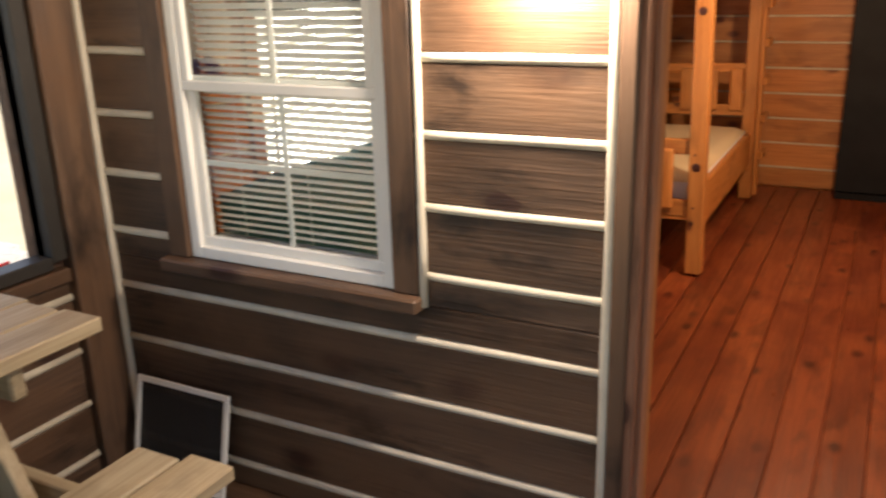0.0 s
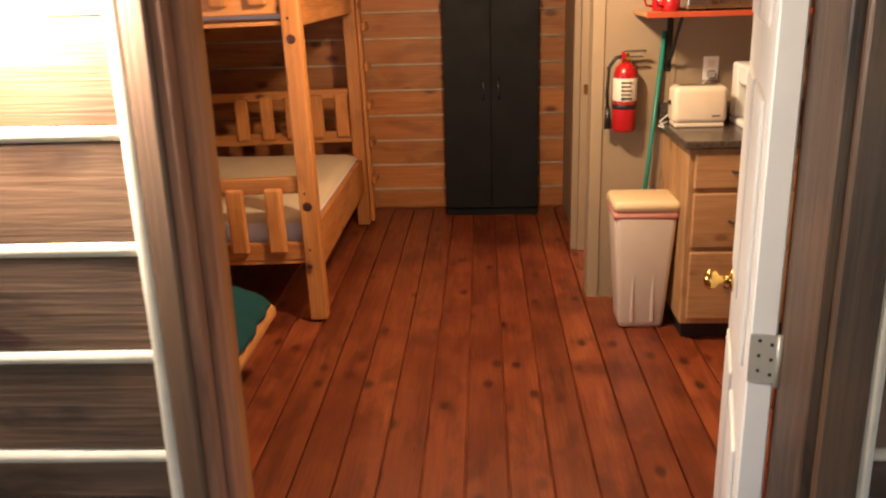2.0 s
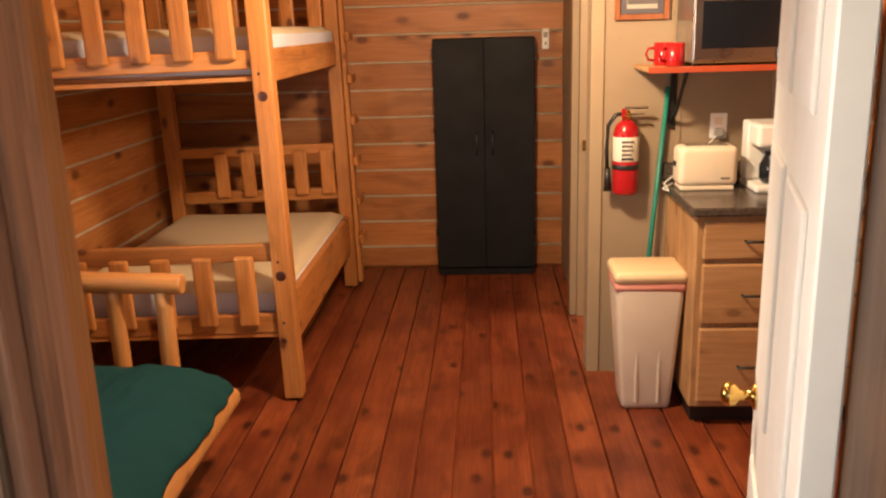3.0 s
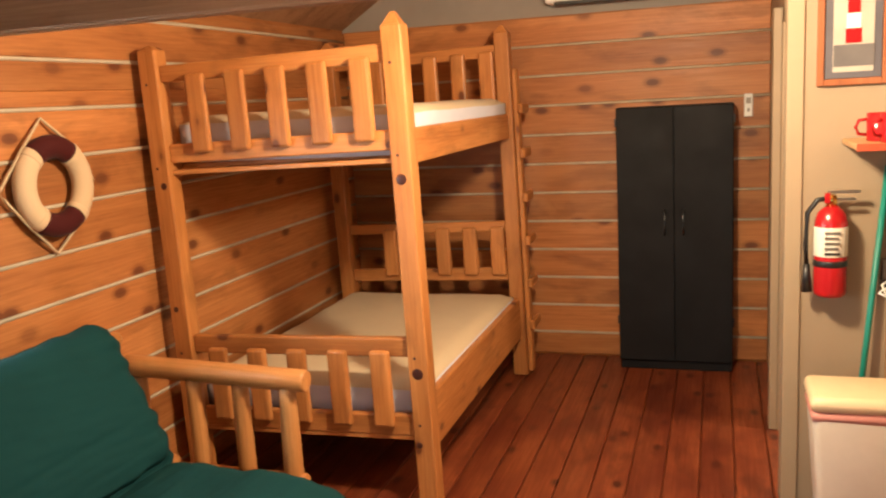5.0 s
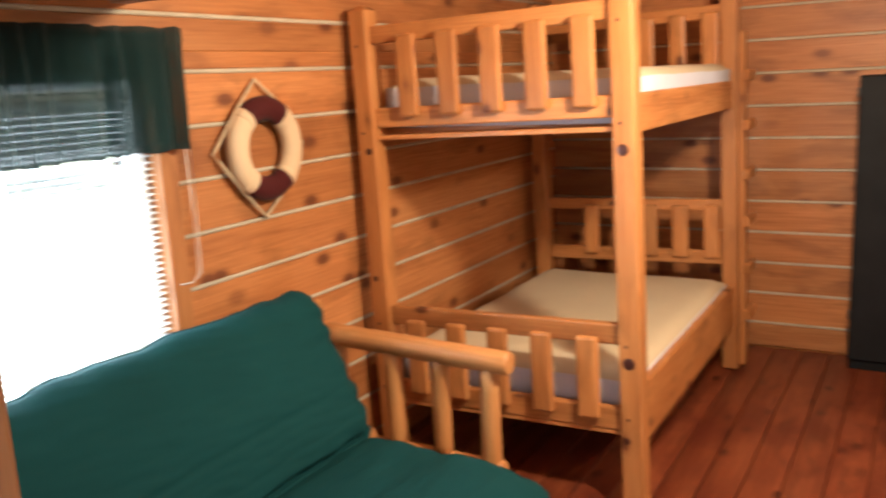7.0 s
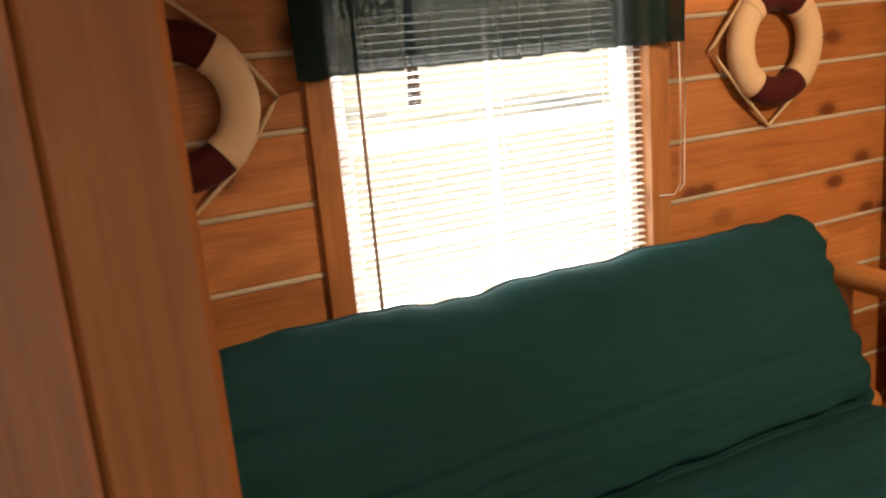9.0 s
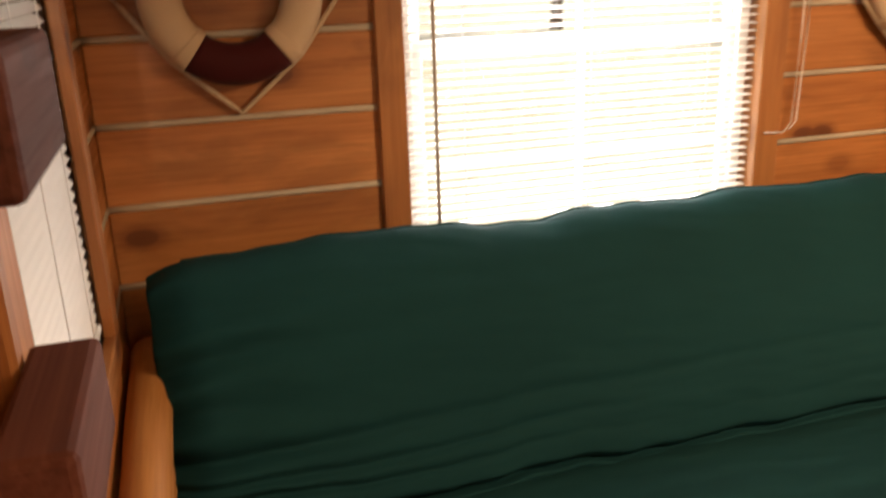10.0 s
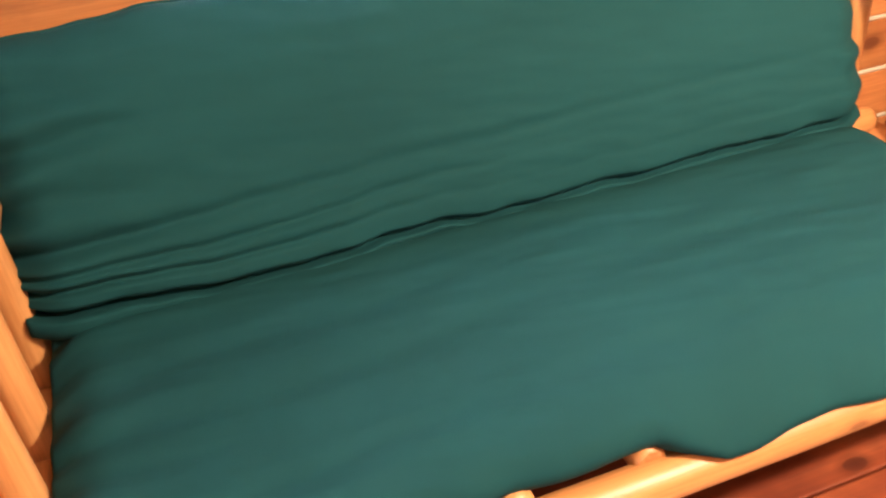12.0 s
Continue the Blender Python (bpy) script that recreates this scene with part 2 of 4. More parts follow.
ROPE = paint("cotton_rope", (0.55, 0.42, 0.27), 0.8, vary=0.15, scale=60, bump=0.4)
SLAT = paint("white_blind_slat", (0.82, 0.82, 0.8), 0.4, vary=0.03)
DARKTRIM = paint("dark_screen_frame", (0.03, 0.026, 0.022), 0.5, vary=0.2)
GLASS = glass_sheet("window_glass")
MESH = screen_mesh("insect_screen")
OVENGLASS = paint("microwave_glass", (0.01, 0.012, 0.016), 0.08, vary=0.1, bump=0)


# ---- builders ----
def part(name, bm, material, parent=None, label="", smooth=False):
    me = bpy.data.meshes.new(name)
    if smooth:
        for f in bm.faces:
            f.smooth = True
    bm.to_mesh(me)
    bm.free()
    me.materials.append(material)
    ob = new(name, me)
    if parent:
        ob.parent = parent
        ob.matrix_parent_inverse = parent.matrix_basis.inverted()
    if label:
        ob["label"] = label
    return ob


def thing(name, at, label, category, group="", kind=""):
    ob = new(name)
    ob.matrix_basis = Matrix.Translation(at)
    return tagged(ob, label, category, group, kind)


def cube(bm, x0, x1, y0, y1, z0, z1, bevel=0.0, seg=1):
    r = bmesh.ops.create_cube(bm, size=1.0, matrix=Matrix.LocRotScale(((x0 + x1) / 2, (y0 + y1) / 2, (z0 + z1) / 2), None, (abs(x1 - x0), abs(y1 - y0), abs(z1 - z0))))
    if bevel:
        es = {e for v in r["verts"] for e in v.link_edges}
        bmesh.ops.bevel(bm, geom=list(es), offset=bevel, segments=seg, affect="EDGES", profile=0.5)
    return bm


def box(name, x0, x1, y0, y1, z0, z1, mat, parent=None, label="", bevel=0.003, seg=1):
    """A box with softened edges, with its origin at its middle."""
    cx, cy, cz = (x0 + x1) / 2, (y0 + y1) / 2, (z0 + z1) / 2
    ob = part(name, cube(bmesh.new(), x0 - cx, x1 - cx, y0 - cy, y1 - cy, z0 - cz, z1 - cz, bevel, seg), mat, parent, label)
    ob.matrix_basis = Matrix.Translation((cx, cy, cz))
    return ob


def rod(name, a, b, r, mat, parent=None, label="", sides=14, r2=None, wob=0.0, bevel=0.0):
    """A round bar from a to b, slightly uneven where wob is given, with softened ends."""
    a, b = Vector(a), Vector(b)
    d = b - a
    n = 9 if wob else 2
    bm = bmesh.new()
    rings = []
    r2 = r2 or r
    stops = [(i / (n - 1), 1.0) for i in range(n)]
    if bevel:
        stops = [(0.0, 1 - bevel)] + [(0.012 / d.length + p * (1 - 0.024 / d.length), q) for p, q in stops] + [(1.0, 1 - bevel)]
    for p, q in stops:
        rr = (r + (r2 - r) * p) * q
        ring = []
        for k in range(sides):
            w = 2 * math.pi * k / sides
            u = 1 + wob * noise.noise(Vector((math.cos(w) * 1.3 + a.x * 7, math.sin(w) * 1.3 + a.y * 5, p * d.length * 4 + a.z * 3)))
            ring.append(bm.verts.new((math.cos(w) * rr * u, math.sin(w) * rr * u, (p - 0.5) * d.length)))
        rings.append(ring)
    for q, s in zip(rings, rings[1:]):
        for k in range(sides):
            bm.faces.new((q[k], q[(k + 1) % sides], s[(k + 1) % sides], s[k]))
    bm.faces.new(rings[0][::-1])
    bm.faces.new(rings[-1])
    ob = part(name, bm, mat, parent, label)
    for f in ob.data.polygons:
        f.use_smooth = len(f.vertices) == 4
    ob.matrix_basis = Matrix.Translation((a + b) / 2) @ d.to_track_quat("Z", "Y").to_matrix().to_4x4()
    return ob


def tube(name, pts, r, mat, parent=None, label="", closed=False, sides=8):
    """A bent round bar along a few points."""
    pts = [Vector(p) for p in pts]
    bm = bmesh.new()
    rings = []
    n = len(pts)
    for i, p in enumerate(pts):
        d = (pts[(i + 1) % n] - pts[i - 1]) if closed else (pts[min(i + 1, n - 1)] - pts[max(i - 1, 0)])
        q = d.to_track_quat("Z", "Y")
        rings.append([bm.verts.new(p + q @ Vector((math.cos(2 * math.pi * k / sides) * r, math.sin(2 * math.pi * k / sides) * r, 0))) for k in range(sides)])
    for i in range(n if closed else n - 1):
        a, b = rings[i], rings[(i + 1) % n]
        for k in range(sides):
            bm.faces.new((a[k], a[(k + 1) % sides], b[(k + 1) % sides], b[k]))
    if not closed:
        bm.faces.new(rings[0][::-1])
        bm.faces.new(rings[-1])
    return part(name, bm, mat, parent, label, True)


def lathe(name, profile, at, mat, parent=None, label="", sides=24, turn=None):
    bm = bmesh.new()
    rings = [[bm.verts.new((math.cos(2 * math.pi * k / sides) * r, math.sin(2 * math.pi * k / sides) * r, z)) for k in range(sides)] for r, z in profile]
    for a, b in zip(rings, rings[1:]):
        for k in range(sides):
            bm.faces.new((a[k], a[(k + 1) % sides], b[(k + 1) % sides], b[k]))
    bm.faces.new(rings[0][::-1])
    bm.faces.new(rings[-1])
    ob = part(name, bm, mat, parent, label, True)
    ob.matrix_basis = Matrix.Translation(at) @ (turn or Matrix())
    return ob


# ---- the shell: numbers of the plan ----
XL, XR = -1.98, 2.05            # side walls of the room
Y0, Y1 = 1.83, 1.96             # front wall, porch face and room face
YF = 7.12                       # far wall
PXL = -1.94                     # porch side wall
DX0, DX1, DTOP = -0.252, 0.70, 2.16
COURSE, FIRST = 0.19, 0.116
EAVE = 2.27


def courses(top, first=FIRST, step=COURSE):
    zs, z = [0.0], first
    while z < top - 0.02:
        zs.append(z)
        z += step
    return zs + [top]


def holes_in(a0, a1, z0, z1, openings):
    """The stretches of a course that are left beside the openings."""
    out = [(a0, a1)]
    for o0, o1, p0, p1 in openings:
        if p1 <= z0 + 0.01 or p0 >= z1 - 0.01:
            continue
        nxt = []
        for s0, s1 in out:
            if o1 <= s0 or o0 >= s1:
                nxt.append((s0, s1))
            else:
                if o0 - s0 > 0.01:
                    nxt.append((s0, o0))
                if s1 - o1 > 0.01:
                    nxt.append((o1, s1))
        out = nxt
    return out


def wall_body(name, axis, a0, a1, b0, b1, top, openings, mat, label):
    """A wall with its openings; axis 0 runs along x, axis 1 along y."""
    bm = bmesh.new()
    zs = sorted({-0.1, top, *[q for o in openings for q in (o[2], o[3]) if 0 < q < top]})
    for z0, z1 in zip(zs, zs[1:]):
        for s0, s1 in holes_in(a0, a1, z0, z1, openings):
            cube(bm, *((s0, s1, b0, b1) if axis == 0 else (b0, b1, s0, s1)), z0, z1)
    return tagged(part(name, bm, mat), label, "wall", kind="structure")


def log_face(wall, axis, a0, a1, face, out, zs, openings, mat, chink, bead, depth=0.02):
    """Log courses and the chinking between them on one face of a wall; out is +1 or -1."""
    i0, i1 = sorted((face, face - out * depth))
    for k, (z0, z1) in enumerate(zip(zs, zs[1:])):
        edges = sorted({z0, z1, *[q for o in openings for q in (o[2], o[3]) if z0 + 0.015 < q < z1 - 0.015]})
        for e0, e1 in zip(edges, edges[1:]):
            for s0, s1 in holes_in(a0, a1, e0, e1, openings):
                g = bead * 0.55
                args = (s0, s1, i0, i1) if axis == 0 else (i0, i1, s0, s1)
                box("log", *args, e0 + g * (e0 == z0), e1 - g * (e1 == z1), mat[axis], wall, bevel=0.0035)
        if z0 > 0.02:
            for s0, s1 in holes_in(a0, a1, z0 - 0.005, z0 + 0.005, openings):
                f = face - out * 0.006
                a, b = ((s0, f, z0), (s1, f, z0)) if axis == 0 else ((f, s0, z0), (f, s1, z0))
                rod("chinking", a, b, bead * 0.62, chink, wall, "", 8, None, 0.35)


# openings: along, along, bottom, top
PW = (-1.60, -0.865, 0.915, 1.95)          # porch window
LWIN = (2.655, 3.70, 0.74, 1.84)          # side window
front_holes = [(DX0 - 0.024, DX1 + 0.024, -0.1, DTOP + 0.022), PW]
front = wall_body("wall_front", 0, PXL - 0.1, XR + 0.1, Y0 + 0.02, Y1 - 0.02, 2.6, front_holes, PORCH[0], "dark stained log front wall of the cabin with chinking")
left = wall_body("wall_left", 1, Y1 - 0.02, YF + 0.1, XL - 0.13, XL - 0.02, EAVE + 0.05, [LWIN], LOG[1], "honey-coloured log side wall with chinked joints")
far = wall_body("wall_far", 0, XL - 0.1, XR + 0.1, YF + 0.02, YF + 0.13, EAVE, [], LOG[0], "honey-coloured log end wall with grey chinking")
right = wall_body("wall_right", 1, Y1 - 0.02, YF + 0.1, XR + 0.02, XR + 0.13, EAVE + 0.05, [], LOG[1], "honey-coloured log side wall with chinked joints")

# floors, ceilings
tagged(box("floor", XL - 0.1, XR + 0.1, Y1 - 0.12, YF + 0.1, -0.12, -0.022, RED[1], bevel=0), "red-brown stained pine plank floor with dark knots", "floor", kind="structure")
tagged(box("porch_floor", PXL - 0.1, 2.4, -1.2, Y0, -0.12, 0.165, PORCH[0], bevel=0), "weathered plank floor of the covered porch", "floor", kind="structure")
box("doorstep", DX0, DX1, Y0 - 0.02, Y1 + 0.02, -0.03, 0.012, PORCH[0], bpy.data.objects["floor"], "worn wooden threshold", 0.006)
RIDGE = 3.55
bm = bmesh.new()
for x0, z0, x1, z1 in ((XL - 0.3, EAVE - 0.16, 0.0, RIDGE), (0.0, RIDGE, XR + 0.3, EAVE - 0.16)):
    vs = [bm.verts.new(p) for p in ((x0, -1.4, z0), (x1, -1.4, z1), (x1, YF + 0.3, z1), (x0, YF + 0.3, z0), (x0, -1.4, z0 + 0.08), (x1, -1.4, z1 + 0.08), (x1, YF + 0.3, z1 + 0.08), (x0, YF + 0.3, z0 + 0.08))]
    for q in ((0, 1, 2, 3), (4, 7, 6, 5), (0, 4, 5, 1), (1, 5, 6, 2), (2, 6, 7, 3), (3, 7, 4, 0)):
        bm.faces.new([vs[i] for i in q])
tagged(part("ceiling", bm, CEIL[0]), "sloped brown board ceiling under the gable roof", "ceiling", kind="structure")


def gable(name, y0, y1, mat, label):
    bm = bmesh.new()
    pts = [(XL - 0.1, EAVE), (XR + 0.1, EAVE), (0.0, RIDGE - 0.02)]
    vs = [[bm.verts.new((x, y, z)) for x, z in pts] for y in (y0, y1)]
    bm.faces.new(vs[0])
    bm.faces.new(vs[1][::-1])
    for k in range(3):
        bm.faces.new((vs[0][k], vs[1][k], vs[1][(k + 1) % 3], vs[0][(k + 1) % 3]))
    tagged(part(name, bm, mat), label, "wall", kind="structure")


gable("gable_far", YF + 0.03, YF + 0.12, GREY, "grey-brown painted gable panel above the log wall")
tagged(box("porch_ceiling", PXL - 0.2, 2.4, -1.3, Y0, 2.6, 2.66, CEIL[0], bevel=0), "dark board ceiling over the porch", "ceiling", kind="structure")

# loft over the front of the room
loft = tagged(box("loft_floor", XL, XR, Y1, 3.56, 2.28, 2.34, CEIL[0], bevel=0.003), "board underside of the sleeping loft", "loft", kind="structure")
box("loft_beam", XL, XR, 3.56, 3.64, 2.04, 2.42, CEIL[0], loft, "brown stained beam along the edge of the loft", 0.008)

# kitchen partition and bathroom wall
KY = 5.10
KX = 0.775
kit = wall_body("wall_kitchen", 0, KX, XR + 0.02, KY, KY + 0.09, 2.95, [], TAN, "tan painted kitchen wall with batten strips")
for x in (1.18, 1.62):
    box("batten", x - 0.012, x + 0.012, KY - 0.006, KY, 0, 2.9, TAN, kit, "", 0.002)
bath = wall_body("wall_bathroom", 1, KY + 0.09, YF + 0.02, KX + 0.04, KX + 0.12, 2.95, [(5.24, 5.97, -0.1, 2.05)], TAN, "tan painted partition with an open doorway")
box("door_casing", KX - 0.012, KX + 0.03, 5.97, 6.05, 0, 2.12, TRIMTAN, bath, "tan painted door casing", 0.004)
box("door_casing", KX - 0.012, KX + 0.03, 5.195, 5.24, 0, 2.12, TRIMTAN, bath, "tan painted door casing", 0.004)
box("door_jamb", KX + 0.03, KX + 0.13, 5.955, 5.97, 0, 2.05, TRIMTAN, bath, "tan painted door jamb", 0.002)
box("corner_trim", KX - 0.012, KX + 0.05, KY - 0.012, KY, 0, 2.9, TRIMTAN, kit, "tan painted corner board", 0.003)
box("corner_trim", KX - 0.012, KX, KY, KY + 0.085, 0, 2.9, TRIMTAN, kit, "tan painted corner board", 0.003)
box("strike_plate", KX + 0.05, KX + 0.08, 5.95, 5.955, 1.02, 1.08, BRASS, bath, "small brass strike plate", 0.001)


# ---- openings of the front wall ----
def sash_window(name, a0, a1, z0, z1, face, depth, label, axis, lower=0.5, side=1):
    """A white vinyl double-hung window with glass and grid bars, in an opening of a wall."""
    def b(n, p0, p1, d0, d1, q0, q1, mat, par, lab="", bev=0.003):
        d0, d1 = sorted((face + side * d0, face + side * d1))
        return box(n, *((p0, p1, d0, d1) if axis == 0 else (d0, d1, p0, p1)), q0, q1, mat, par, lab, bev)
    w = thing(name, ((a0 + a1) / 2, face, z0) if axis == 0 else (face, (a0 + a1) / 2, z0), label, "window", kind="structure")
    f = 0.035
    zm = z0 + (z1 - z0) * lower
    b("window_frame", a0, a0 + f, 0, depth, z0, z1, WHITE, w)
    b("window_frame", a1 - f, a1, 0, depth, z0, z1, WHITE, w)
    b("window_frame", a0 + f, a1 - f, 0, depth, z0, z0 + f, WHITE, w)
    b("window_frame", a0 + f, a1 - f, 0, depth, z1 - f, z1, WHITE, w)
    for s, (q0, q1, d) in enumerate(((z0 + f, zm + 0.02, 0.02), (zm - 0.02, z1 - f, 0.002))):
        p0, p1, t = a0 + f, a1 - f, 0.028
        b("sash_rail", p0, p1, d, d + 0.02, q0, q0 + t, WHITE, w)
        b("sash_rail", p0, p1, d, d + 0.02, q1 - t, q1, WHITE, w)
        b("sash_stile", p0, p0 + t, d, d + 0.02, q0 + t, q1 - t, WHITE, w)
        b("sash_stile", p1 - t, p1, d, d + 0.02, q0 + t, q1 - t, WHITE, w)
        g = b("pane", p0 + t, p1 - t, d + 0.008, d + 0.012, q0 + t, q1 - t, GLASS, w, "clear window glass", 0)
        g.visible_shadow = False
        m = (p0 + p1) / 2
        b("glazing_bar", m - 0.008, m + 0.008, d + 0.013, d + 0.018, q0 + t, q1 - t, WHITE, w, "", 0.001)
        h = (q0 + q1) / 2
        b("glazing_bar", p0 + t, m - 0.008, d + 0.013, d + 0.018, h - 0.008, h + 0.008, WHITE, w, "", 0.001)
        b("glazing_bar", m + 0.008, p1 - t, d + 0.013, d + 0.018, h - 0.008, h + 0.008, WHITE, w, "", 0.001)
    return w


def blind(name, a0, a1, z0, z1, plane, axis, tilt, label, wand=None):
    """A slatted blind: every slat is a curved strip of its own."""
    bl = thing(name, ((a0 + a1) / 2, plane, z1) if axis == 0 else (plane, (a0 + a1) / 2, z1), label, "window blind")
    L = a1 - a0
    bm = bmesh.new()
    n = 4
    rows = []
    for i in range(n + 1):
        u = (i / n - 0.5) * 0.025
        h = 0.0022 * (1 - (2 * i / n - 1) ** 2)
        p = Vector((0, u, h))
        p.rotate(Euler((tilt, 0, 0)))
        rows.append([bm.verts.new((-L / 2, p.y, p.z)), bm.verts.new((L / 2, p.y, p.z))])
    for a, b in zip(rows, rows[1:]):
        bm.faces.new((a[0], a[1], b[1], b[0]))
    me = bpy.data.meshes.new("slat")
    bm.to_mesh(me)
    bm.free()
    me.materials.append(SLAT)
    z = z1 - 0.04
    while z > z0 + 0.02:
        s = new("slat", me)
        s.parent = bl
        s.matrix_parent_inverse = bl.matrix_basis.inverted()
        m = (a0 + a1) / 2
        s.matrix_basis = pose(*((m, plane, z) if axis == 0 else (plane, m, z)), 0, random.uniform(-0.15, 0.15), 0 if axis == 0 else 90)
        z -= 0.0215
    e = 0.014
    def b(nm, p0, p1, q0, q1):
        box(nm, *((p0, p1, plane - e, plane + e) if axis == 0 else (plane - e, plane + e, p0, p1)), q0, q1, SLAT, bl, "", 0.003)
    b("head_rail", a0, a1, z1 - 0.03, z1)
    b("bottom_rail", a0, a1, z0, z0 + 0.016)
    for f in (0.15, 0.5, 0.85):
        p = a0 + L * f
        at = (p, plane + 0.013) if axis == 0 else (plane + 0.013, p)
        rod("ladder_cord", (*at, z0), (*at, z1), 0.0012, SLAT, bl, "", 5)
    if wand:
        rod("wand", (plane + 0.03, wand, z1 - 0.6 * (z1 - z0) - 0.28), (plane + 0.03, wand, z1 - 0.03), 0.005, TRIMTAN, bl, "thin tilt wand", 6)
    return bl


sash_window("window_1", PW[0] + 0.02, PW[1] - 0.02, PW[2], PW[3], Y0 + 0.0, 0.05, "white double-hung window with grid bars beside the door", 0, 0.49)
blind("window_blind", PW[0] + 0.022, PW[1] - 0.022, PW[2] + 0.02, PW[3] - 0.03, Y1 - 0.018, 0, radians(-40), "white slatted blind lowered behind the porch window")
t = thing("window_trim", (-1.23, Y0, PW[2]), "brown weathered board trim and sill round the porch window", "trim", kind="structure")
box("trim_board", PW[0] - 0.055, PW[0] + 0.018, Y0 - 0.016, Y0 + 0.02, PW[2], 2.1, PORCH[2], t)
box("trim_board", PW[1] - 0.018, PW[1] + 0.055, Y0 - 0.016, Y0 + 0.02, PW[2], 2.1, PORCH[2], t)
box("sill_board", PW[0] - 0.07, PW[1] + 0.065, Y0 - 0.05, Y0 + 0.02, PW[2] - 0.042, PW[2] - 0.002, PORCH[0], t, "dark weathered wooden sill", 0.006)
t = thing("window_trim", (-1.23, Y1, PW[2]), "honey pine board trim round the front window inside", "trim", kind="structure")
for a, b in ((PW[0] - 0.06, PW[0] + 0.015), (PW[1] - 0.015, PW[1] + 0.06)):
    box("trim_board", a, b, Y1 - 0.005, Y1 + 0.018, PW[2], PW[3], LOG[2], t)
box("trim_board", PW[0] - 0.06, PW[1] + 0.06, Y1 - 0.005, Y1 + 0.018, PW[2] - 0.07, PW[2], LOG[0], t)

# door frame: weathered boards outside, jambs through the wall, pine trim inside
t = thing("door_frame", (0.09, Y0, 0), "dark weathered board door frame with worn grain", "door frame", kind="structure")
box("casing", DX0 - 0.06, DX0 - 0.02, Y0 - 0.018, Y0 + 0.02, 0, 2.26, PORCH[2], t, "", 0.005)
box("casing", DX1 + 0.02, DX1 + 0.09, Y0 - 0.018, Y0 + 0.02, 0, 2.26, PORCH[2], t, "", 0.005)
box("casing", DX0 - 0.02, DX1 + 0.02, Y0 - 0.018, Y0 + 0.02, DTOP, 2.26, PORCH[0], t, "", 0.005)
box("jamb", DX0 - 0.022, DX0, Y0 - 0.006, Y1 + 0.004, 0, DTOP, BROWN[2], t, "", 0.003)
box("jamb", DX1, DX1 + 0.022, Y0 - 0.006, Y1 + 0.004, 0, DTOP, PORCH[2], t, "", 0.003)
box("jamb", DX0, DX1, Y0 - 0.006, Y1 + 0.004, DTOP - 0.001, DTOP + 0.02, PORCH[0], t, "", 0.003)
box("door_stop", DX0, DX0 + 0.012, Y0 + 0.03, Y0 + 0.07, 0, DTOP, BROWN[2], t, "", 0.002)
box("room_casing", DX0 - 0.09, DX0 - 0.004, Y1 + 0.004, Y1 + 0.058, 0, 2.24, LOG[2], t, "honey pine casing board", 0.004)
box("room_casing", DX1 + 0.004, DX1 + 0.09, Y1 + 0.004, Y1 + 0.022, 0, 2.24, LOG[2], t, "honey pine casing board", 0.004)
# light bead along the porch side of the frame and window trim
rod("frame_bead", (DX0 - 0.07, Y0 - 0.006, 0), (DX0 - 0.07, Y0 - 0.006, 2.26), 0.013, CHINK_OUT, t, "pale chinking bead along the frame", 8, None, 0.3)
rod("frame_bead", (DX1 + 0.1, Y0 - 0.006, 0), (DX1 + 0.1, Y0 - 0.006, 2.26), 0.013, CHINK_OUT, t, "pale chinking bead along the frame", 8, None, 0.3)
rod("frame_bead", (PW[1] + 0.068, Y0 - 0.006, PW[2] - 0.03), (PW[1] + 0.068, Y0 - 0.006, 2.1), 0.011, CHINK_OUT, t, "pale chinking bead along the trim", 8, None, 0.3)

# the open entry door, swung into the room about its right edge
door = thing("door_1", (DX1 - 0.006, Y1, 0.0), "white panelled entry door standing open into the room", "door", kind="structure")
DW, DT = 0.86, 0.044
box("door_leaf", DX1 - 0.006 - DT, DX1 - 0.006, Y1 + 0.002, Y1 + DW, 0.016, 2.13, DOORWHITE, door, "white painted door leaf", 0.003)
fx = DX1 - 0.006 - DT
for y0, y1, z0, z1 in ((0.12, 0.40, 0.2, 0.82), (0.48, 0.76, 0.2, 0.82), (0.12, 0.40, 1.0, 1.5), (0.48, 0.76, 1.0, 1.5), (0.12, 0.40, 1.62, 1.9), (0.48, 0.76, 1.62, 1.9)):
    box("door_panel", fx - 0.008, fx + 0.004, Y1 + y0, Y1 + y1, z0, z1, DOORWHITE, door, "", 0.007, 2)
kn = lathe("door_knob", [(0.03, 0), (0.03, 0.006), (0.012, 0.012), (0.011, 0.035), (0.024, 0.045), (0.028, 0.058), (0.022, 0.07), (0.006, 0.075)], (fx, Y1 + DW - 0.07, 0.94), BRASS, door, "polished brass knob", 20, pose(0, 0, 0, 0, -90, 0))
for z in (0.3, 1.075, 1.85):
    h = box("hinge", DX1 - 0.05, DX1 - 0.002, Y1 - 0.0035, Y1 + 0.0005, z - 0.045, z + 0.045, HINGE, door, "dull nickel hinge", 0.001)
    rod("hinge_pin", (DX1 - 0.001, Y1 - 0.006, z - 0.048), (DX1 - 0.001, Y1 - 0.006, z + 0.048), 0.006, HINGE, door, "", 8)
    for dx in (-0.014, -0.034):
        for dz in (-0.028, 0.0, 0.028):
            lathe("screw", [(0.0035, 0), (0.003, 0.0012)], (DX1 + dx, Y1 - 0.0035, z + dz + (0.006 if dx < -0.02 else 0)), BLACK, h, "", 8, pose(0, 0, 0, 90, 0, 0))

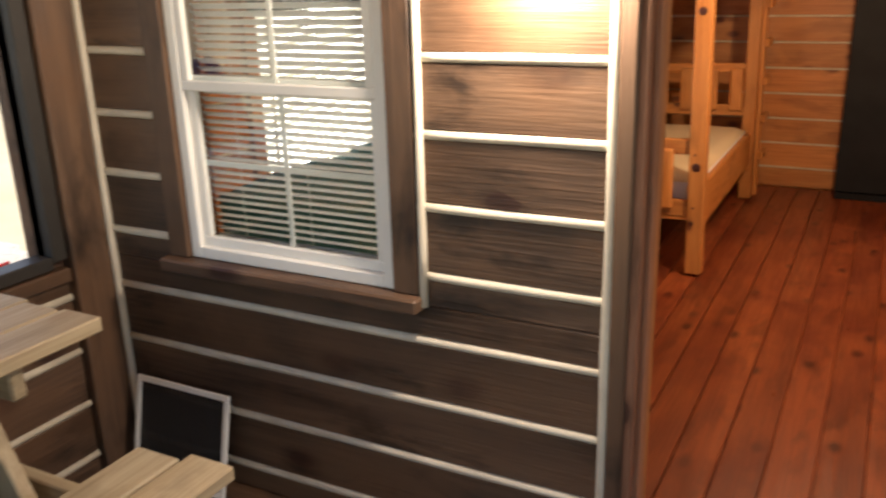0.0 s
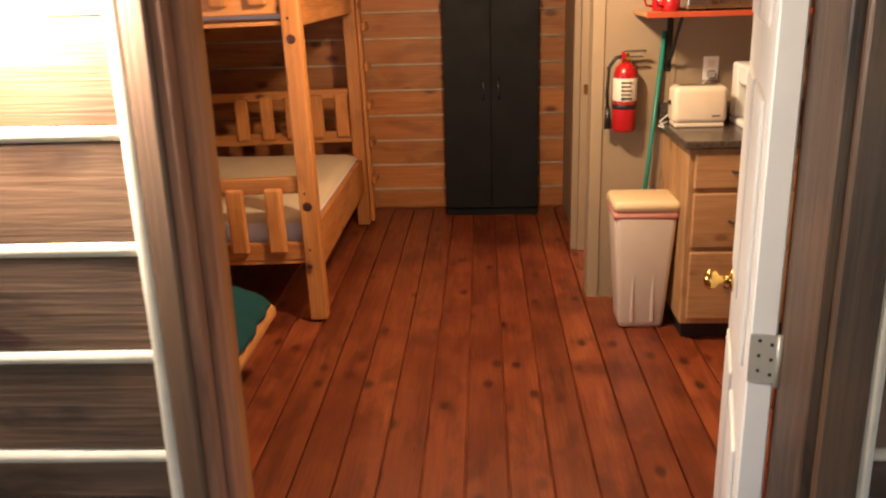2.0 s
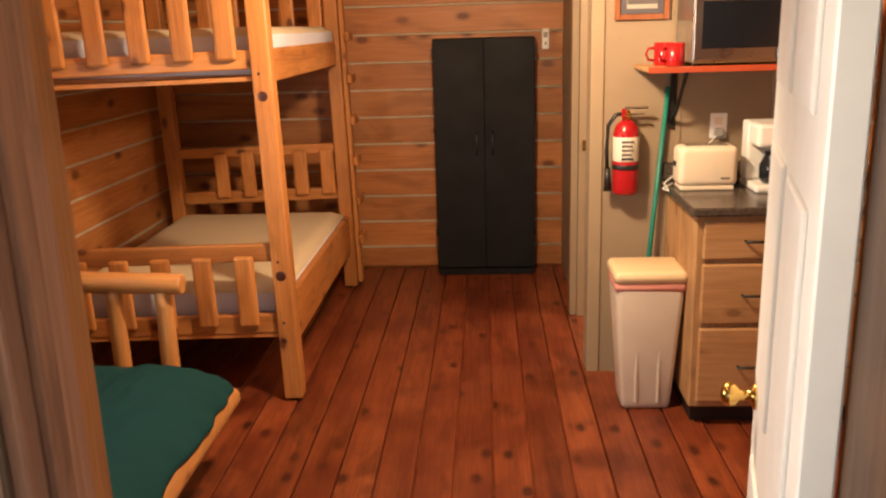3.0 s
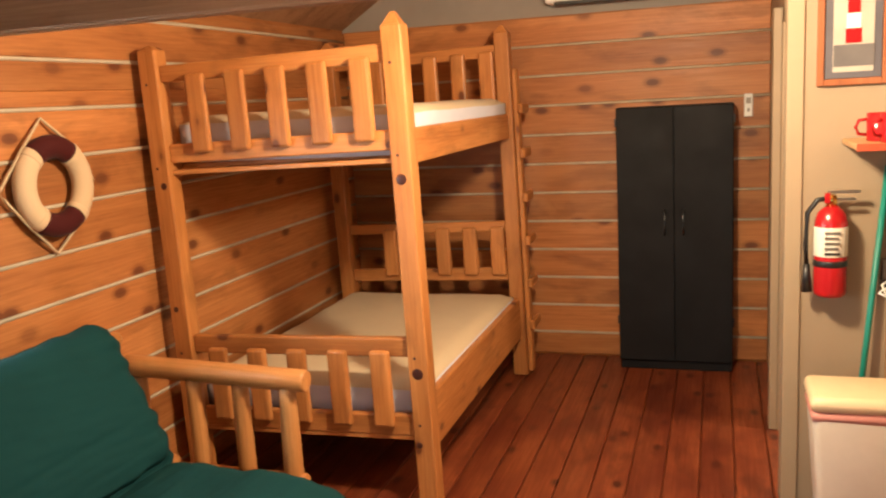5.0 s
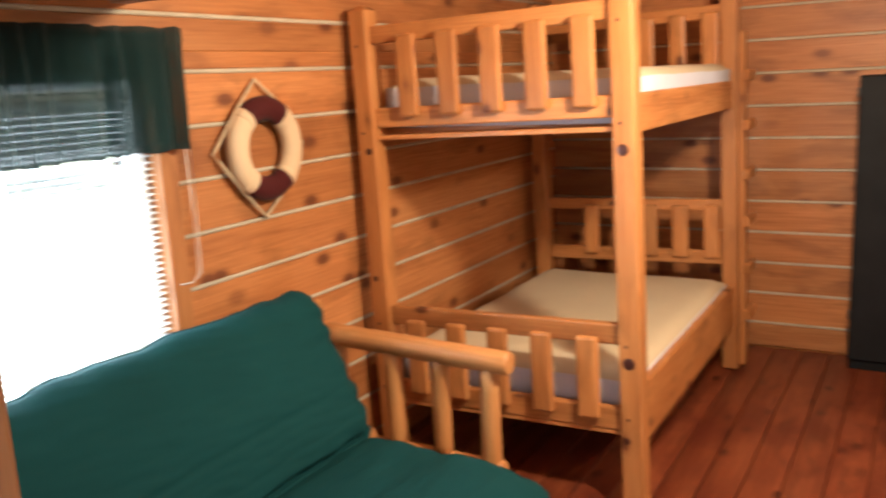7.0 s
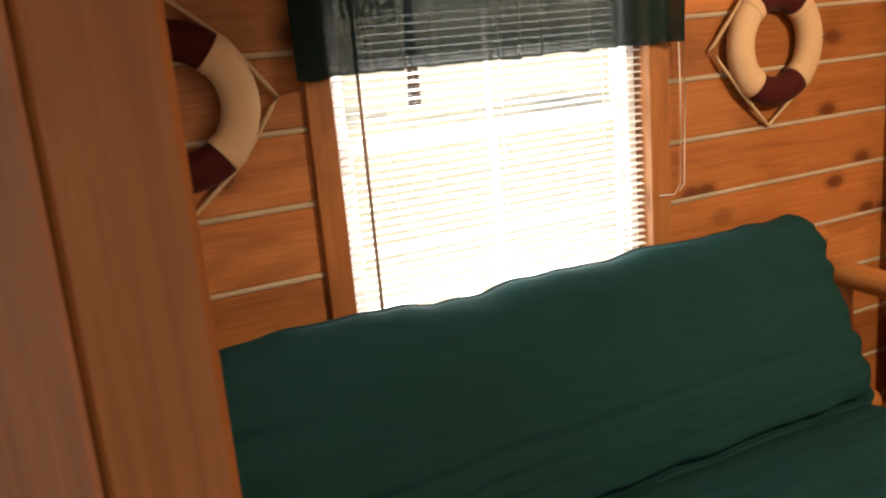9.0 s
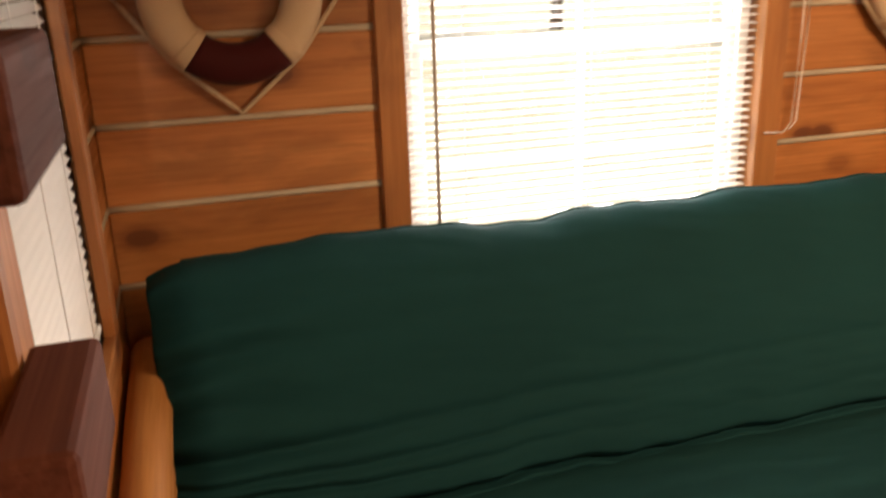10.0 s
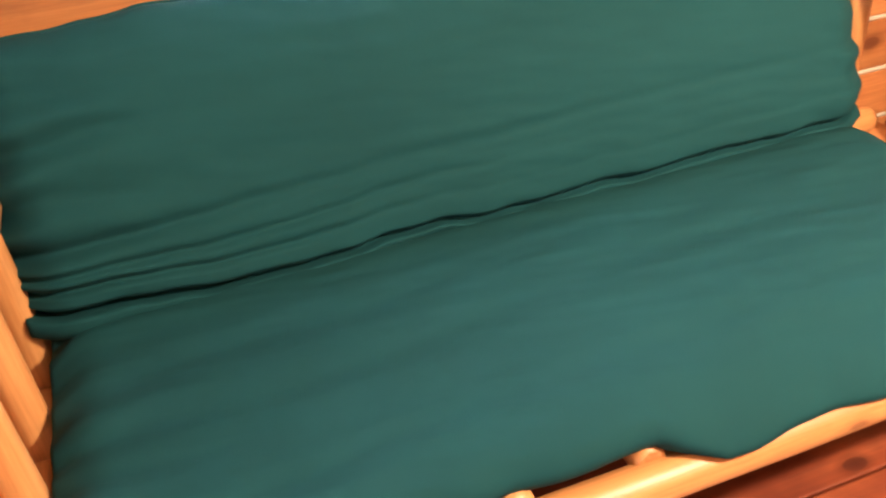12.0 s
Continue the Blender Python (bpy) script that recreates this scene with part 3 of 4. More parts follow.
door.matrix_basis = Matrix.Translation((DX1 - 0.006, Y1, 0)) @ pose(0, 0, 0, 0, 0, -14.5)

# ---- porch ----
# side wall of the porch with its screened opening
pwall = wall_body("wall_porch_side", 1, -1.2, Y0, PXL - 0.1, PXL - 0.02, 2.6, [(-1.0, 1.625, 0.91, 2.4)], PORCH[1], "dark stained log porch wall under a screened opening")
box("corner_post", PXL - 0.02, PXL + 0.03, 1.68, Y0 - 0.003, 0.0, 2.6, PORCH[2], pwall, "dark corner post", 0.005)
box("screen_frame", PXL - 0.06, PXL + 0.012, 1.625, 1.675, 0.91, 2.4, DARKTRIM, pwall, "dark screen frame", 0.004)
box("screen_frame", PXL - 0.06, PXL + 0.012, -1.0, 1.625, 0.89, 0.93, DARKTRIM, pwall, "dark screen frame", 0.004)
box("ledge", PXL - 0.11, PXL + 0.02, -1.1, 1.675, 0.84, 0.885, PORCH[1], pwall, "dark weathered ledge", 0.005)
rod("corner_bead", (PXL + 0.035, Y0 - 0.006, 0), (PXL + 0.035, Y0 - 0.006, 2.3), 0.013, CHINK_OUT, pwall, "pale chinking bead in the corner", 8, None, 0.3)
tagged(box("wall_porch_front", PXL - 0.1, 2.4, -1.3, -1.2, 0.0, 0.3, PORCH[0], bevel=0.004), "dark stained half wall of the porch", "wall", kind="structure")
tagged(box("wall_porch_end", 2.3, 2.4, -1.2, Y0, 0.0, 0.8, PORCH[1], bevel=0.004), "dark stained half wall at the porch end", "wall", kind="structure")
for x in (PXL - 0.05, 2.35):
    tagged(box("porch_post", x - 0.06, x + 0.06, -1.31, -1.19, 0.3, 2.6, PORCH[2], bevel=0.01), "square dark stained porch post on the half wall", "post", kind="structure")

# wall lantern whose light falls on the logs beside the door
s = thing("wall_lantern", (-0.47, Y0, 1.970), "small porch wall lantern with a glowing bulb", "lamp")
lathe("back_plate", [(0.05, 0), (0.05, 0.01), (0.03, 0.02)], (-0.47, Y0, 1.990), BLACK, s, "black round plate", 20, pose(0, 0, 0, 90, 0, 0))
tube("arm", [(-0.47, Y0 - 0.02, 1.990), (-0.47, Y0 - 0.06, 2.010), (-0.47, Y0 - 0.1, 2.005), (-0.47, Y0 - 0.12, 1.980)], 0.008, BLACK, s, "black bent arm")
lathe("cap", [(0.05, 0), (0.045, 0.02), (0.02, 0.05)], (-0.47, Y0 - 0.12, 1.930), BLACK, s, "black metal cap")

# picnic table with bench
PZ = 0.168                       # top of the porch boards
pt = thing("picnic_table", (-1.7, 0.5, PZ), "pale unpainted wooden picnic table with attached bench", "picnic table")
for i in range(4):
    x = -1.925 + 0.133 * i
    box("top_board", x, x + 0.126, -0.5, 1.335 + random.uniform(-0.012, 0.012), PZ + 0.737, PZ + 0.775, RAW[1], pt, "", 0.004)
for i in range(2):
    x = -1.315 + 0.14 * i
    box("bench_board", x, x + 0.132, -0.5, 1.325 + random.uniform(-0.02, 0.02), PZ + 0.424, PZ + 0.462, RAW[1], pt, "", 0.005)
for y in (1.1, -0.25):
    box("top_cleat", -1.92, -1.43, y, y + 0.04, PZ + 0.652, PZ + 0.736, RAW[0], pt, "", 0.006)
    box("bench_bearer", -1.925, -1.05, y + 0.042, y + 0.08, PZ + 0.332, PZ + 0.423, RAW[0], pt, "", 0.004)
    for x0, x1 in ((-1.6, -1.25), (-1.83, -1.88)):
        bm = cube(bmesh.new(), -0.045, 0.045, -0.018, 0.018, 0, 0.735, 0.004)
        for v in bm.verts:
            v.co.x += (x1 - x0) * (1 - v.co.z / 0.735)
        leg = part("leg", bm, RAW[2], pt)
        leg.matrix_basis = pose(x0, y - 0.02, PZ)

# window screen leaning under the window
sc = thing("window_screen", (-1.645, 1.76, PZ), "dark window screen in a white frame leaning on the logs", "window screen")
lean = pose(-1.665, Y0 - 0.1, PZ, -13, 0, 0)
for a in ((-0.19, 0.19, -0.006, 0.006, 0.31, 0.328), (-0.19, 0.19, -0.006, 0.006, 0.0, 0.018), (-0.19, -0.172, -0.006, 0.006, 0.018, 0.31), (0.172, 0.19, -0.006, 0.006, 0.018, 0.31)):
    o = part("frame_bar", cube(bmesh.new(), *a, 0.002), WHITE, sc, "thin white metal frame")
    o.matrix_basis = lean
o = part("screen_cloth", cube(bmesh.new(), -0.172, 0.172, -0.001, 0.001, 0.018, 0.31), MESH, sc, "black insect mesh")
o.matrix_basis = lean


# ---- bunk bed ----
bed = thing("bunk_bed", (-1.36, 5.6, 0), "honey pine bunk bed with slatted ends against the log wall", "bunk bed")
BX0, BX1, BY0, BY1 = -1.885, -0.64, 4.75, 6.68
PW_ = 0.09


def post(x, y, top, tip):
    bm = cube(bmesh.new(), -PW_ / 2, PW_ / 2, -PW_ / 2, PW_ / 2, -top / 2, top / 2, 0.008, 2)
    o = part("post", bm, PINE[2], bed)
    o.matrix_basis = pose(x, y, top / 2)
    bm = bmesh.new()
    h = PW_ / 2 - 0.008
    b4 = [bm.verts.new(p) for p in ((-h, -h, 0), (h, -h, 0), (h, h, 0), (-h, h, 0))]
    t4 = [bm.verts.new((p.co.x * 0.25, p.co.y * 0.25, tip)) for p in b4]
    for k in range(4):
        bm.faces.new((b4[k], b4[(k + 1) % 4], t4[(k + 1) % 4], t4[k]))
    bm.faces.new(t4)
    bm.faces.new(b4[::-1])
    c = part("post_tip", bm, PINE[2], o, "chamfered post top")
    c.matrix_basis = pose(x, y, top)
    return o


cx0, cx1 = BX0 + PW_ / 2, BX1 - PW_ / 2
cy0, cy1 = BY0 + PW_ / 2, BY1 - PW_ / 2
post(cx0, cy0, 2.07, 0.02)
post(cx1, cy0, 2.07, 0.05)
post(cx0, cy1, 2.14, 0.04)
post(cx1, cy1, 2.14, 0.04)
ex0, ex1 = BX0 + PW_, BX1 - PW_
ENDS = ((cy0, ((0.33, 0.425), (0.686, 0.772), (1.57, 1.654), (1.925, 2.0)), -1), (cy1, ((0.616, 0.696), (0.93, 0.995), (1.65, 1.74), (1.995, 2.07)), -1))
for cy, rails, sgn in ENDS:
    for z0, z1 in rails:
        box("end_rail", ex0, ex1, cy - 0.02, cy + 0.02, z0, z1, PINE[0], bed, "", 0.008, 2)
    n = 5
    for k in range(n):
        for upper, ((a0, a1), (b0, b1)) in enumerate((rails[:2], rails[2:])):
            z0, z1, w = (a0 + a1) / 2, (b0 + b1) / 2 - (0.01 if cy == cy0 else 0), 0.085
            x = (-1.61 + 0.194 * k if upper else -1.66 + 0.2 * k) if cy == cy0 else -1.505 + 0.18 * k
            bm = cube(bmesh.new(), -w / 2, w / 2, -0.017, 0.017, -(z1 - z0) / 2, (z1 - z0) / 2, 0.012, 2)
            for v in bm.verts:
                q = v.co.z / (z1 - z0)
                v.co.x *= 1 - 0.1 * math.cos(2 * math.pi * q)
            o = part("slat", bm, PINE[2], bed)
            o.matrix_basis = pose(x, cy + sgn * 0.037, (z0 + z1) / 2)
KNOT = paint("knot_wood", (0.05, 0.012, 0.008), 0.4, vary=0.4, scale=40)
for x, z, r in ((cx1 - 0.004, 1.451, 0.02), (cx1 - 0.004, 0.621, 0.022), (cx0 + 0.01, 1.47, 0.014), (cx0 - 0.01, 0.9, 0.012), (cx1 - 0.02, 0.3, 0.012)):
    lathe("knot", [(r * 1.15, 0), (r, 0.0012), (r * 0.3, 0.0016)], (x, BY0, z), KNOT, bed, "dark round knot", 14, pose(0, 0, 0, 90, 0, 0))
for x in (cx0, cx1):
    for z in (0.39, 0.69, 1.55, 1.92):
        lathe("screw_plug", [(0.007, 0), (0.006, 0.0012)], (x - 0.012, BY0, z), KNOT, bed, "", 10, pose(0, 0, 0, 90, 0, 0))
for x0, x1 in ((BX1 - 0.065, BX1 - 0.025), (BX0 + 0.025, BX0 + 0.065)):
    for z0, z1 in ((0.25, 0.5), (1.505, 1.655)):
        box("side_rail", x0, x1, BY0 + PW_, BY1 - PW_, z0, z1, PINE[1], bed, "", 0.007, 2)
for zz in (0.33, 1.537):
    for k in range(10):
        y = BY0 + 0.14 + k * 0.19
        box("bed_slat", BX0 + 0.066, BX1 - 0.066, y, y + 0.07, zz, zz + 0.02, PINE[0], bed, "", 0.003)
    box("support_board", BX0 + 0.07, BX1 - 0.07, BY0 + 0.03, BY0 + 0.07, zz - 0.02, zz, PINE[0], bed, "", 0.003)
# ladder on the far side of the bed
box("ladder_rail", BX1 + 0.002, BX1 + 0.032, BY1 - 0.06, BY1 + 0.02, 0.02, 1.92, PINE[2], bed, "", 0.006)
for k in range(6):
    z = 0.3 + 0.27 * k
    box("ladder_rung", BX1 + 0.034, BX1 + 0.064, BY1 - 0.09, BY1 + 0.10, z, z + 0.06, PINE[1], bed, "dark ended ladder rung", 0.008)


# the whole bed leans a little towards the wall
bed.matrix_basis = Matrix(((1, 0, -0.041, -1.36), (0, 1, 0, 5.6), (0, 0, 1, 0), (0, 0, 0, 1)))


def mattress(name, x0, x1, y0, y1, z0, z1, label):
    nx, ny = 30, 44
    bm = bmesh.new()
    grid = []
    for j in range(ny + 1):
        row = []
        for i in range(nx + 1):
            u, v = i / nx, j / ny
            x, y = x0 + (x1 - x0) * u, y0 + (y1 - y0) * v
            e = min(1, min(u, 1 - u) * 16) * min(1, min(v, 1 - v) * 22)
            z = z1 - 0.035 * (1 - e) ** 2 + 0.006 * noise.noise((x * 3, y * 3, 1)) + 0.003 * noise.noise((x * 11, y * 9, 2))
            row.append(bm.verts.new((x, y, z)))
        grid.append(row)
    for j in range(ny):
        for i in range(nx):
            bm.faces.new((grid[j][i], grid[j][i + 1], grid[j + 1][i + 1], grid[j + 1][i]))
    rim = [grid[0][i] for i in range(nx + 1)] + [grid[j][nx] for j in range(1, ny + 1)] + [grid[ny][i] for i in range(nx - 1, -1, -1)] + [grid[j][0] for j in range(ny - 1, 0, -1)]
    low = [bm.verts.new((v.co.x, v.co.y, z0)) for v in rim]
    side = []
    for k in range(len(rim)):
        side.append(bm.faces.new((rim[k], low[k], low[(k + 1) % len(rim)], rim[(k + 1) % len(rim)])))
    bm.faces.new(low)
    bmesh.ops.recalc_face_normals(bm, faces=bm.faces[:])
    for f in side:
        f.material_index = 1
    th_ = thing(name, ((x0 + x1) / 2, (y0 + y1) / 2, z0), label, "mattress")
    o = part("cover", bm, SHEET, th_, "cream cotton cover", True)
    o.data.materials.append(TICK)
    c = 0.012
    tube("piping", [(x0 - c + 0.01, y0, z0 + 0.03), (x1 + c - 0.01, y0, z0 + 0.03), (x1 + 0.002, y1, z0 + 0.03), (x0, y1, z0 + 0.03)], 0.005, SHEET, th_, "corded lower seam", True, 6)
    return th_


mattress("mattress", BX0 + 0.07, BX1 - 0.07, BY0 + 0.1, BY1 - 0.1, 0.352, 0.56, "cream covered bare mattress on the lower bunk")
mattress("mattress", BX0 + 0.07, BX1 - 0.07, BY0 + 0.1, BY1 - 0.1, 1.559, 1.765, "cream covered bare mattress on the upper bunk")

# ---- futon ----
FY0, FY1 = 2.015, 4.37
fut = thing("futon_sofa", (-1.4, 3.15, 0), "peeled pine log futon frame with round arms", "futon")


def arm(y):
    rod("arm_log", (-1.88, y, 0.745), (-1.03, y, 0.715), 0.046, PEEL[2], fut, "", 18, None, 0.06, 0.14)
    for x, zb in ((-1.12, 0.02), (-1.335, 0.30), (-1.55, 0.30), (-1.82, 0.02)):
        rod("arm_upright", (x, y, zb), (x, y, 0.7), 0.037 if zb > 0.1 else 0.045, PEEL[2], fut, "", 14, 0.034, 0.08)
    rod("arm_stretcher", (-1.86, y, 0.28), (-1.07, y, 0.28), 0.042, PEEL[2], fut, "", 14, None, 0.06, 0.12)


arm(FY0)
arm(FY1 + 0.01)
rod("front_rail", (-0.785, FY0 + 0.05, 0.315), (-0.785, FY1 - 0.24, 0.315), 0.043, PEEL[2], fut, "knotty front log rail", 16, None, 0.05, 0.12)
rod("back_rail", (-1.68, FY0 + 0.04, 0.33), (-1.68, FY1, 0.33), 0.04, PEEL[2], fut, "", 14, None, 0.05, 0.12)
rod("top_rail", (-1.9, FY0 + 0.06, 0.86), (-1.9, FY1, 0.86), 0.035, PEEL[2], fut, "", 14, None, 0.05, 0.12)
for k in range(7):
    y = FY0 + 0.275 + k * 0.26
    rod("seat_slat", (-1.68, y, 0.345), (-0.80, y, 0.345), 0.036, PEEL[2], fut, "", 10, None, 0.06, 0.12)
    rod("back_slat", (-1.7, y, 0.36), (-1.9, y, 0.84), 0.022, PEEL[2], fut, "", 10, None, 0.06, 0.12)


def pad(name, c0, c1, half, y0, y1, mat, parent, label, seed, pucker, keep, folds):
    """A soft cushion: a rounded slab along the line c0-c1 of its cross-section, swept along y, with puckered ends and folds."""
    c0, c1 = Vector((c0[0], 0, c0[1])), Vector((c1[0], 0, c1[1]))
    d = c1 - c0
    ax = d.normalized()
    nn = Vector((ax.z, 0, -ax.x))
    L = d.length
    nf, nb, ny = 170, 34, 230
    ns = nf + nb
    prof = []
    for k in range(ns):
        u = k / (nf - 1) if k < nf else 1 - (k - nf + 1) / (nb + 1)
        s = 0.5 * (0.55 * (2 * u - 1) + 0.45 * math.sin(math.pi * (u - 0.5)))
        n = max(0.0, 1 - abs(2 * s) ** 5) ** 0.5
        prof.append((s, n if k < nf else -n))
    bm = bmesh.new()
    rings = []
    sag = 0.07 if keep > 0.2 else 0.0
    for j in range(ny + 1):
        v = j / ny
        y = y0 + (y1 - y0) * v
        edge = min(v, 1 - v) * (y1 - y0)
        pinch = min(1.0, 0.30 + 0.70 * math.sin(min(1.0, edge / 0.11) * math.pi / 2))
        ring = []
        for s, n in prof:
            p = Vector((s * L, y * 1.0, n))
            wr = 0.012 * noise.noise((s * L * 5 + seed, y * 1.1, n)) + 0.005 * noise.noise((s * L * 16, y * 2.6, seed))
            if edge < 0.42:
                wr += (1 - edge / 0.42) ** 1.7 * pucker * 0.017 * (0.5 + 0.5 * max(0.0, 1 - y + y0)) * math.sin(s * L * 58 + 3 * noise.noise((s * 4, y * 3, seed)))
            wr += 0.0025 * noise.noise((s * L * 34 + y * 6, y * 7 - s * 5, seed + 4))
            for f0, dep, wid, slope, hold in folds:
                q = (s * L - f0 - slope * (y - y0) - 0.02 * noise.noise((y * 1.6, f0 * 9, seed))) / wid
                fade = max(0.0, 1 - (y - y0) / (y1 - y0) * (1.7 + 6 * abs(f0 % 0.1))) ** 1.2
                wr -= dep * math.exp(-q * q) * (hold + fade)
            lump = 0.016 * noise.noise((y * 3.6, seed * 3, 0.2)) + 0.014 * noise.noise((y * 10, seed * 3, 0.7))
            ring.append(bm.verts.new((c0 + c1) / 2 + ax * (s * L * (0.90 + 0.10 * min(1.0, math.sin(min(1.0, edge / 0.09) * math.pi / 2))) + lump * s * 2) + nn * (n * half * pinch + wr * (1 if n > 0 else 0.3)) + Vector((0, y, 0)) + Vector((0.75, 0, -0.55)) * (sag * max(0.0, -2 * s) ** 6 * min(1.0, max(0.0, (y - y0 - 1.02) * 9)))))
        rings.append(ring)
    for a, b in zip(rings, rings[1:]):
        for k in range(ns):
            bm.faces.new((a[k], b[k], b[(k + 1) % ns], a[(k + 1) % ns]))
    bm.faces.new(rings[0])
    bm.faces.new(rings[-1][::-1])
    bmesh.ops.recalc_face_normals(bm, faces=bm.faces[:])
    o = part(name, bm, mat, parent, label, True)
    return o


fm = thing("futon_mattress", (-1.4, 3.15, 0.38), "dark green cotton futon mattress folded into seat and back", "futon mattress")
seat = pad("seat_section", (-0.80, 0.40), (-1.60, 0.41), 0.072, FY0 + 0.045, FY1 - 0.22, GREEN, fm, "green seat half of the mattress", 2.3, 0.35, 0.25, [(-0.3, 0.012, 0.03, 0.06, 0.25), (0.12, 0.006, 0.05, -0.05, 0.25), (-0.1, 0.006, 0.04, 0.08, 0.25)])
back = pad("back_section", (-1.51, 0.425), (-1.775, 1.0), 0.085, FY0 + 0.02, FY1 - 0.22, GREEN, fm, "green back half of the mattress", 5.1, 1.0, 0.06, [(-0.262, 0.034, 0.008, -0.004, 0.95), (-0.215, 0.026, 0.009, 0.012, 0.06), (-0.175, 0.022, 0.011, 0.016, 0.06), (-0.12, 0.018, 0.016, 0.025, 0.3), (-0.04, 0.010, 0.03, 0.03, 0.06), (0.09, 0.006, 0.03, 0.05, 0.06)])
vs = back.data.vertices
tube("piping", [vs[jj * 204 + 169].co for jj in range(8, 224, 2)], 0.0055, GREEN, back, "corded green seam along the top edge")


# ---- black cabinet ----
cab = thing("storage_cabinet", (0.24, 6.97, 0), "tall black two-door storage cabinet against the log wall", "cabinet")
CX0, CX1, CY, CZ = -0.088, 0.602, 6.85, 1.662
box("body", CX0, CX1, CY + 0.02, YF - 0.004, 0.06, CZ, BLACKCAB, cab, "", 0.003)
box("plinth", CX0 + 0.005, CX1 - 0.005, CY + 0.03, YF - 0.01, 0, 0.06, BLACKCAB, cab, "", 0.003)
xm = (CX0 + CX1) / 2
for a, b, hx in ((CX0 + 0.002, xm - 0.002, xm - 0.055), (xm + 0.002, CX1 - 0.002, xm + 0.055)):
    d = box("door", a, b, CY, CY + 0.018, 0.065, CZ - 0.004, BLACKCAB, cab, "", 0.003)
    tube("handle", [(hx, CY, 0.88), (hx, CY - 0.028, 0.885), (hx, CY - 0.03, 0.94), (hx, CY - 0.03, 0.97), (hx, CY - 0.028, 1.025), (hx, CY, 1.03)], 0.006, BLACK, d, "black bar handle")
for z in (0.3, 1.55):
    for x in (CX0 - 0.004, CX1 + 0.004):
        box("hinge", x - 0.004, x + 0.004, CY + 0.002, CY + 0.03, z, z + 0.05, BLACK, cab, "", 0.001)
th = thing("thermostat", (0.69, YF, 1.7), "small white wall switch box on the logs", "switch")
box("case", 0.665, 0.715, YF - 0.028, YF, 1.57, 1.71, WHITE, th, "", 0.005)
box("display", 0.675, 0.705, YF - 0.031, YF - 0.0285, 1.65, 1.685, GREY, th, "grey window", 0.001)
box("slider", 0.683, 0.697, YF - 0.034, YF - 0.0285, 1.6, 1.62, GREY, th, "", 0.001)
ac = thing("air_conditioner", (0.0, YF - 0.1, 2.31), "white wall-mounted air conditioner above the cabinet", "air conditioner")
box("case", -0.52, 0.5, YF - 0.19, YF + 0.03, 2.325, 2.6, WHITE, ac, "", 0.02, 3)
box("outlet", -0.46, 0.44, YF - 0.194, YF - 0.15, 2.31, 2.335, BLACK, ac, "dark air outlet", 0.004)
for k in range(3):
    box("louvre", -0.46, 0.44, YF - 0.2, YF - 0.192, 2.34 + 0.03 * k, 2.355 + 0.03 * k, WHITE, ac, "", 0.003)

# ---- kitchen ----
kc = thing("kitchen_cabinet", (1.5, 4.55, 0), "knotty pine base cabinet with drawers", "cabinet")
KC0 = 1.14
box("body", KC0, 1.98, 4.48, KY - 0.004, 0.09, 0.952, CAB[2], kc, "", 0.003)
box("toe_kick", KC0 + 0.02, 1.98, 4.53, KY - 0.01, 0.0, 0.09, BLACK, kc, "black toe kick", 0.002)
for z0, z1 in ((0.12, 0.46), (0.48, 0.745), (0.765, 0.93)):
    for x0, x1 in ((KC0 + 0.025, 1.55), (1.57, 1.96)):
        dr = box("drawer_front", x0, x1, 4.458, 4.48, z0, z1, CAB[0], kc, "", 0.008, 2)
        zc = (z0 + z1) / 2
        tube("handle", [(x0 + 0.17, 4.458, zc), (x0 + 0.175, 4.435, zc), (x0 + 0.25, 4.432, zc), (x0 + 0.265, 4.458, zc)], 0.006, BLACK, dr, "dark metal pull")
ct = tagged(box("countertop", 1.11, 2.02, 4.44, KY - 0.004, 0.954, 0.992, COUNTER, bevel=0.008, seg=2), "dark speckled laminate countertop on the cabinet", "countertop")
tagged(box("backsplash", 1.11, 2.02, KY - 0.022, KY - 0.002, 0.994, 1.08, COUNTER, bevel=0.004), "dark laminate upstand behind the countertop", "trim", kind="structure")
TX, TY, TZ = 1.26, 4.88, 0.992
tst = thing("toaster", (TX, TY, TZ), "cream plastic toaster on the dark countertop", "toaster")
bm = cube(bmesh.new(), TX - 0.132, TX + 0.132, TY - 0.075, TY + 0.075, TZ + 0.018, TZ + 0.2, 0.03, 4)
part("body", bm, IVORY, tst, "", True)
for y in (-0.03, 0.015):
    box("slot", TX - 0.095, TX + 0.095, TY + y, TY + y + 0.018, TZ + 0.1985, TZ + 0.2015, BLACK, tst, "dark bread slot", 0.0005)
box("foot_band", TX - 0.12, TX + 0.12, TY - 0.065, TY + 0.065, TZ, TZ + 0.023, IVORY, tst, "", 0.006)
box("lever", TX - 0.143, TX - 0.128, TY - 0.015, TY + 0.015, TZ + 0.108, TZ + 0.128, BLACK, tst, "black lever", 0.003)
box("mark", TX + 0.055, TX + 0.095, TY - 0.0765, TY - 0.0745, TZ + 0.053, TZ + 0.061, PRINT, tst, "small dark mark", 0)
tube("toaster_cord", [(TX - 0.13, TY + 0.06, TZ + 0.013), (TX - 0.17, TY + 0.02, TZ + 0.006), (TX - 0.19, TY - 0.03, TZ + 0.005), (TX - 0.175, TY - 0.08, TZ + 0.005), (TX - 0.16, TY + 0.1, TZ + 0.006), (TX - 0.02, TY + 0.17, TZ + 0.1), (1.37, KY - 0.03, 1.22)], 0.004, WHITE, tst, "white cord")
OX = 1.37
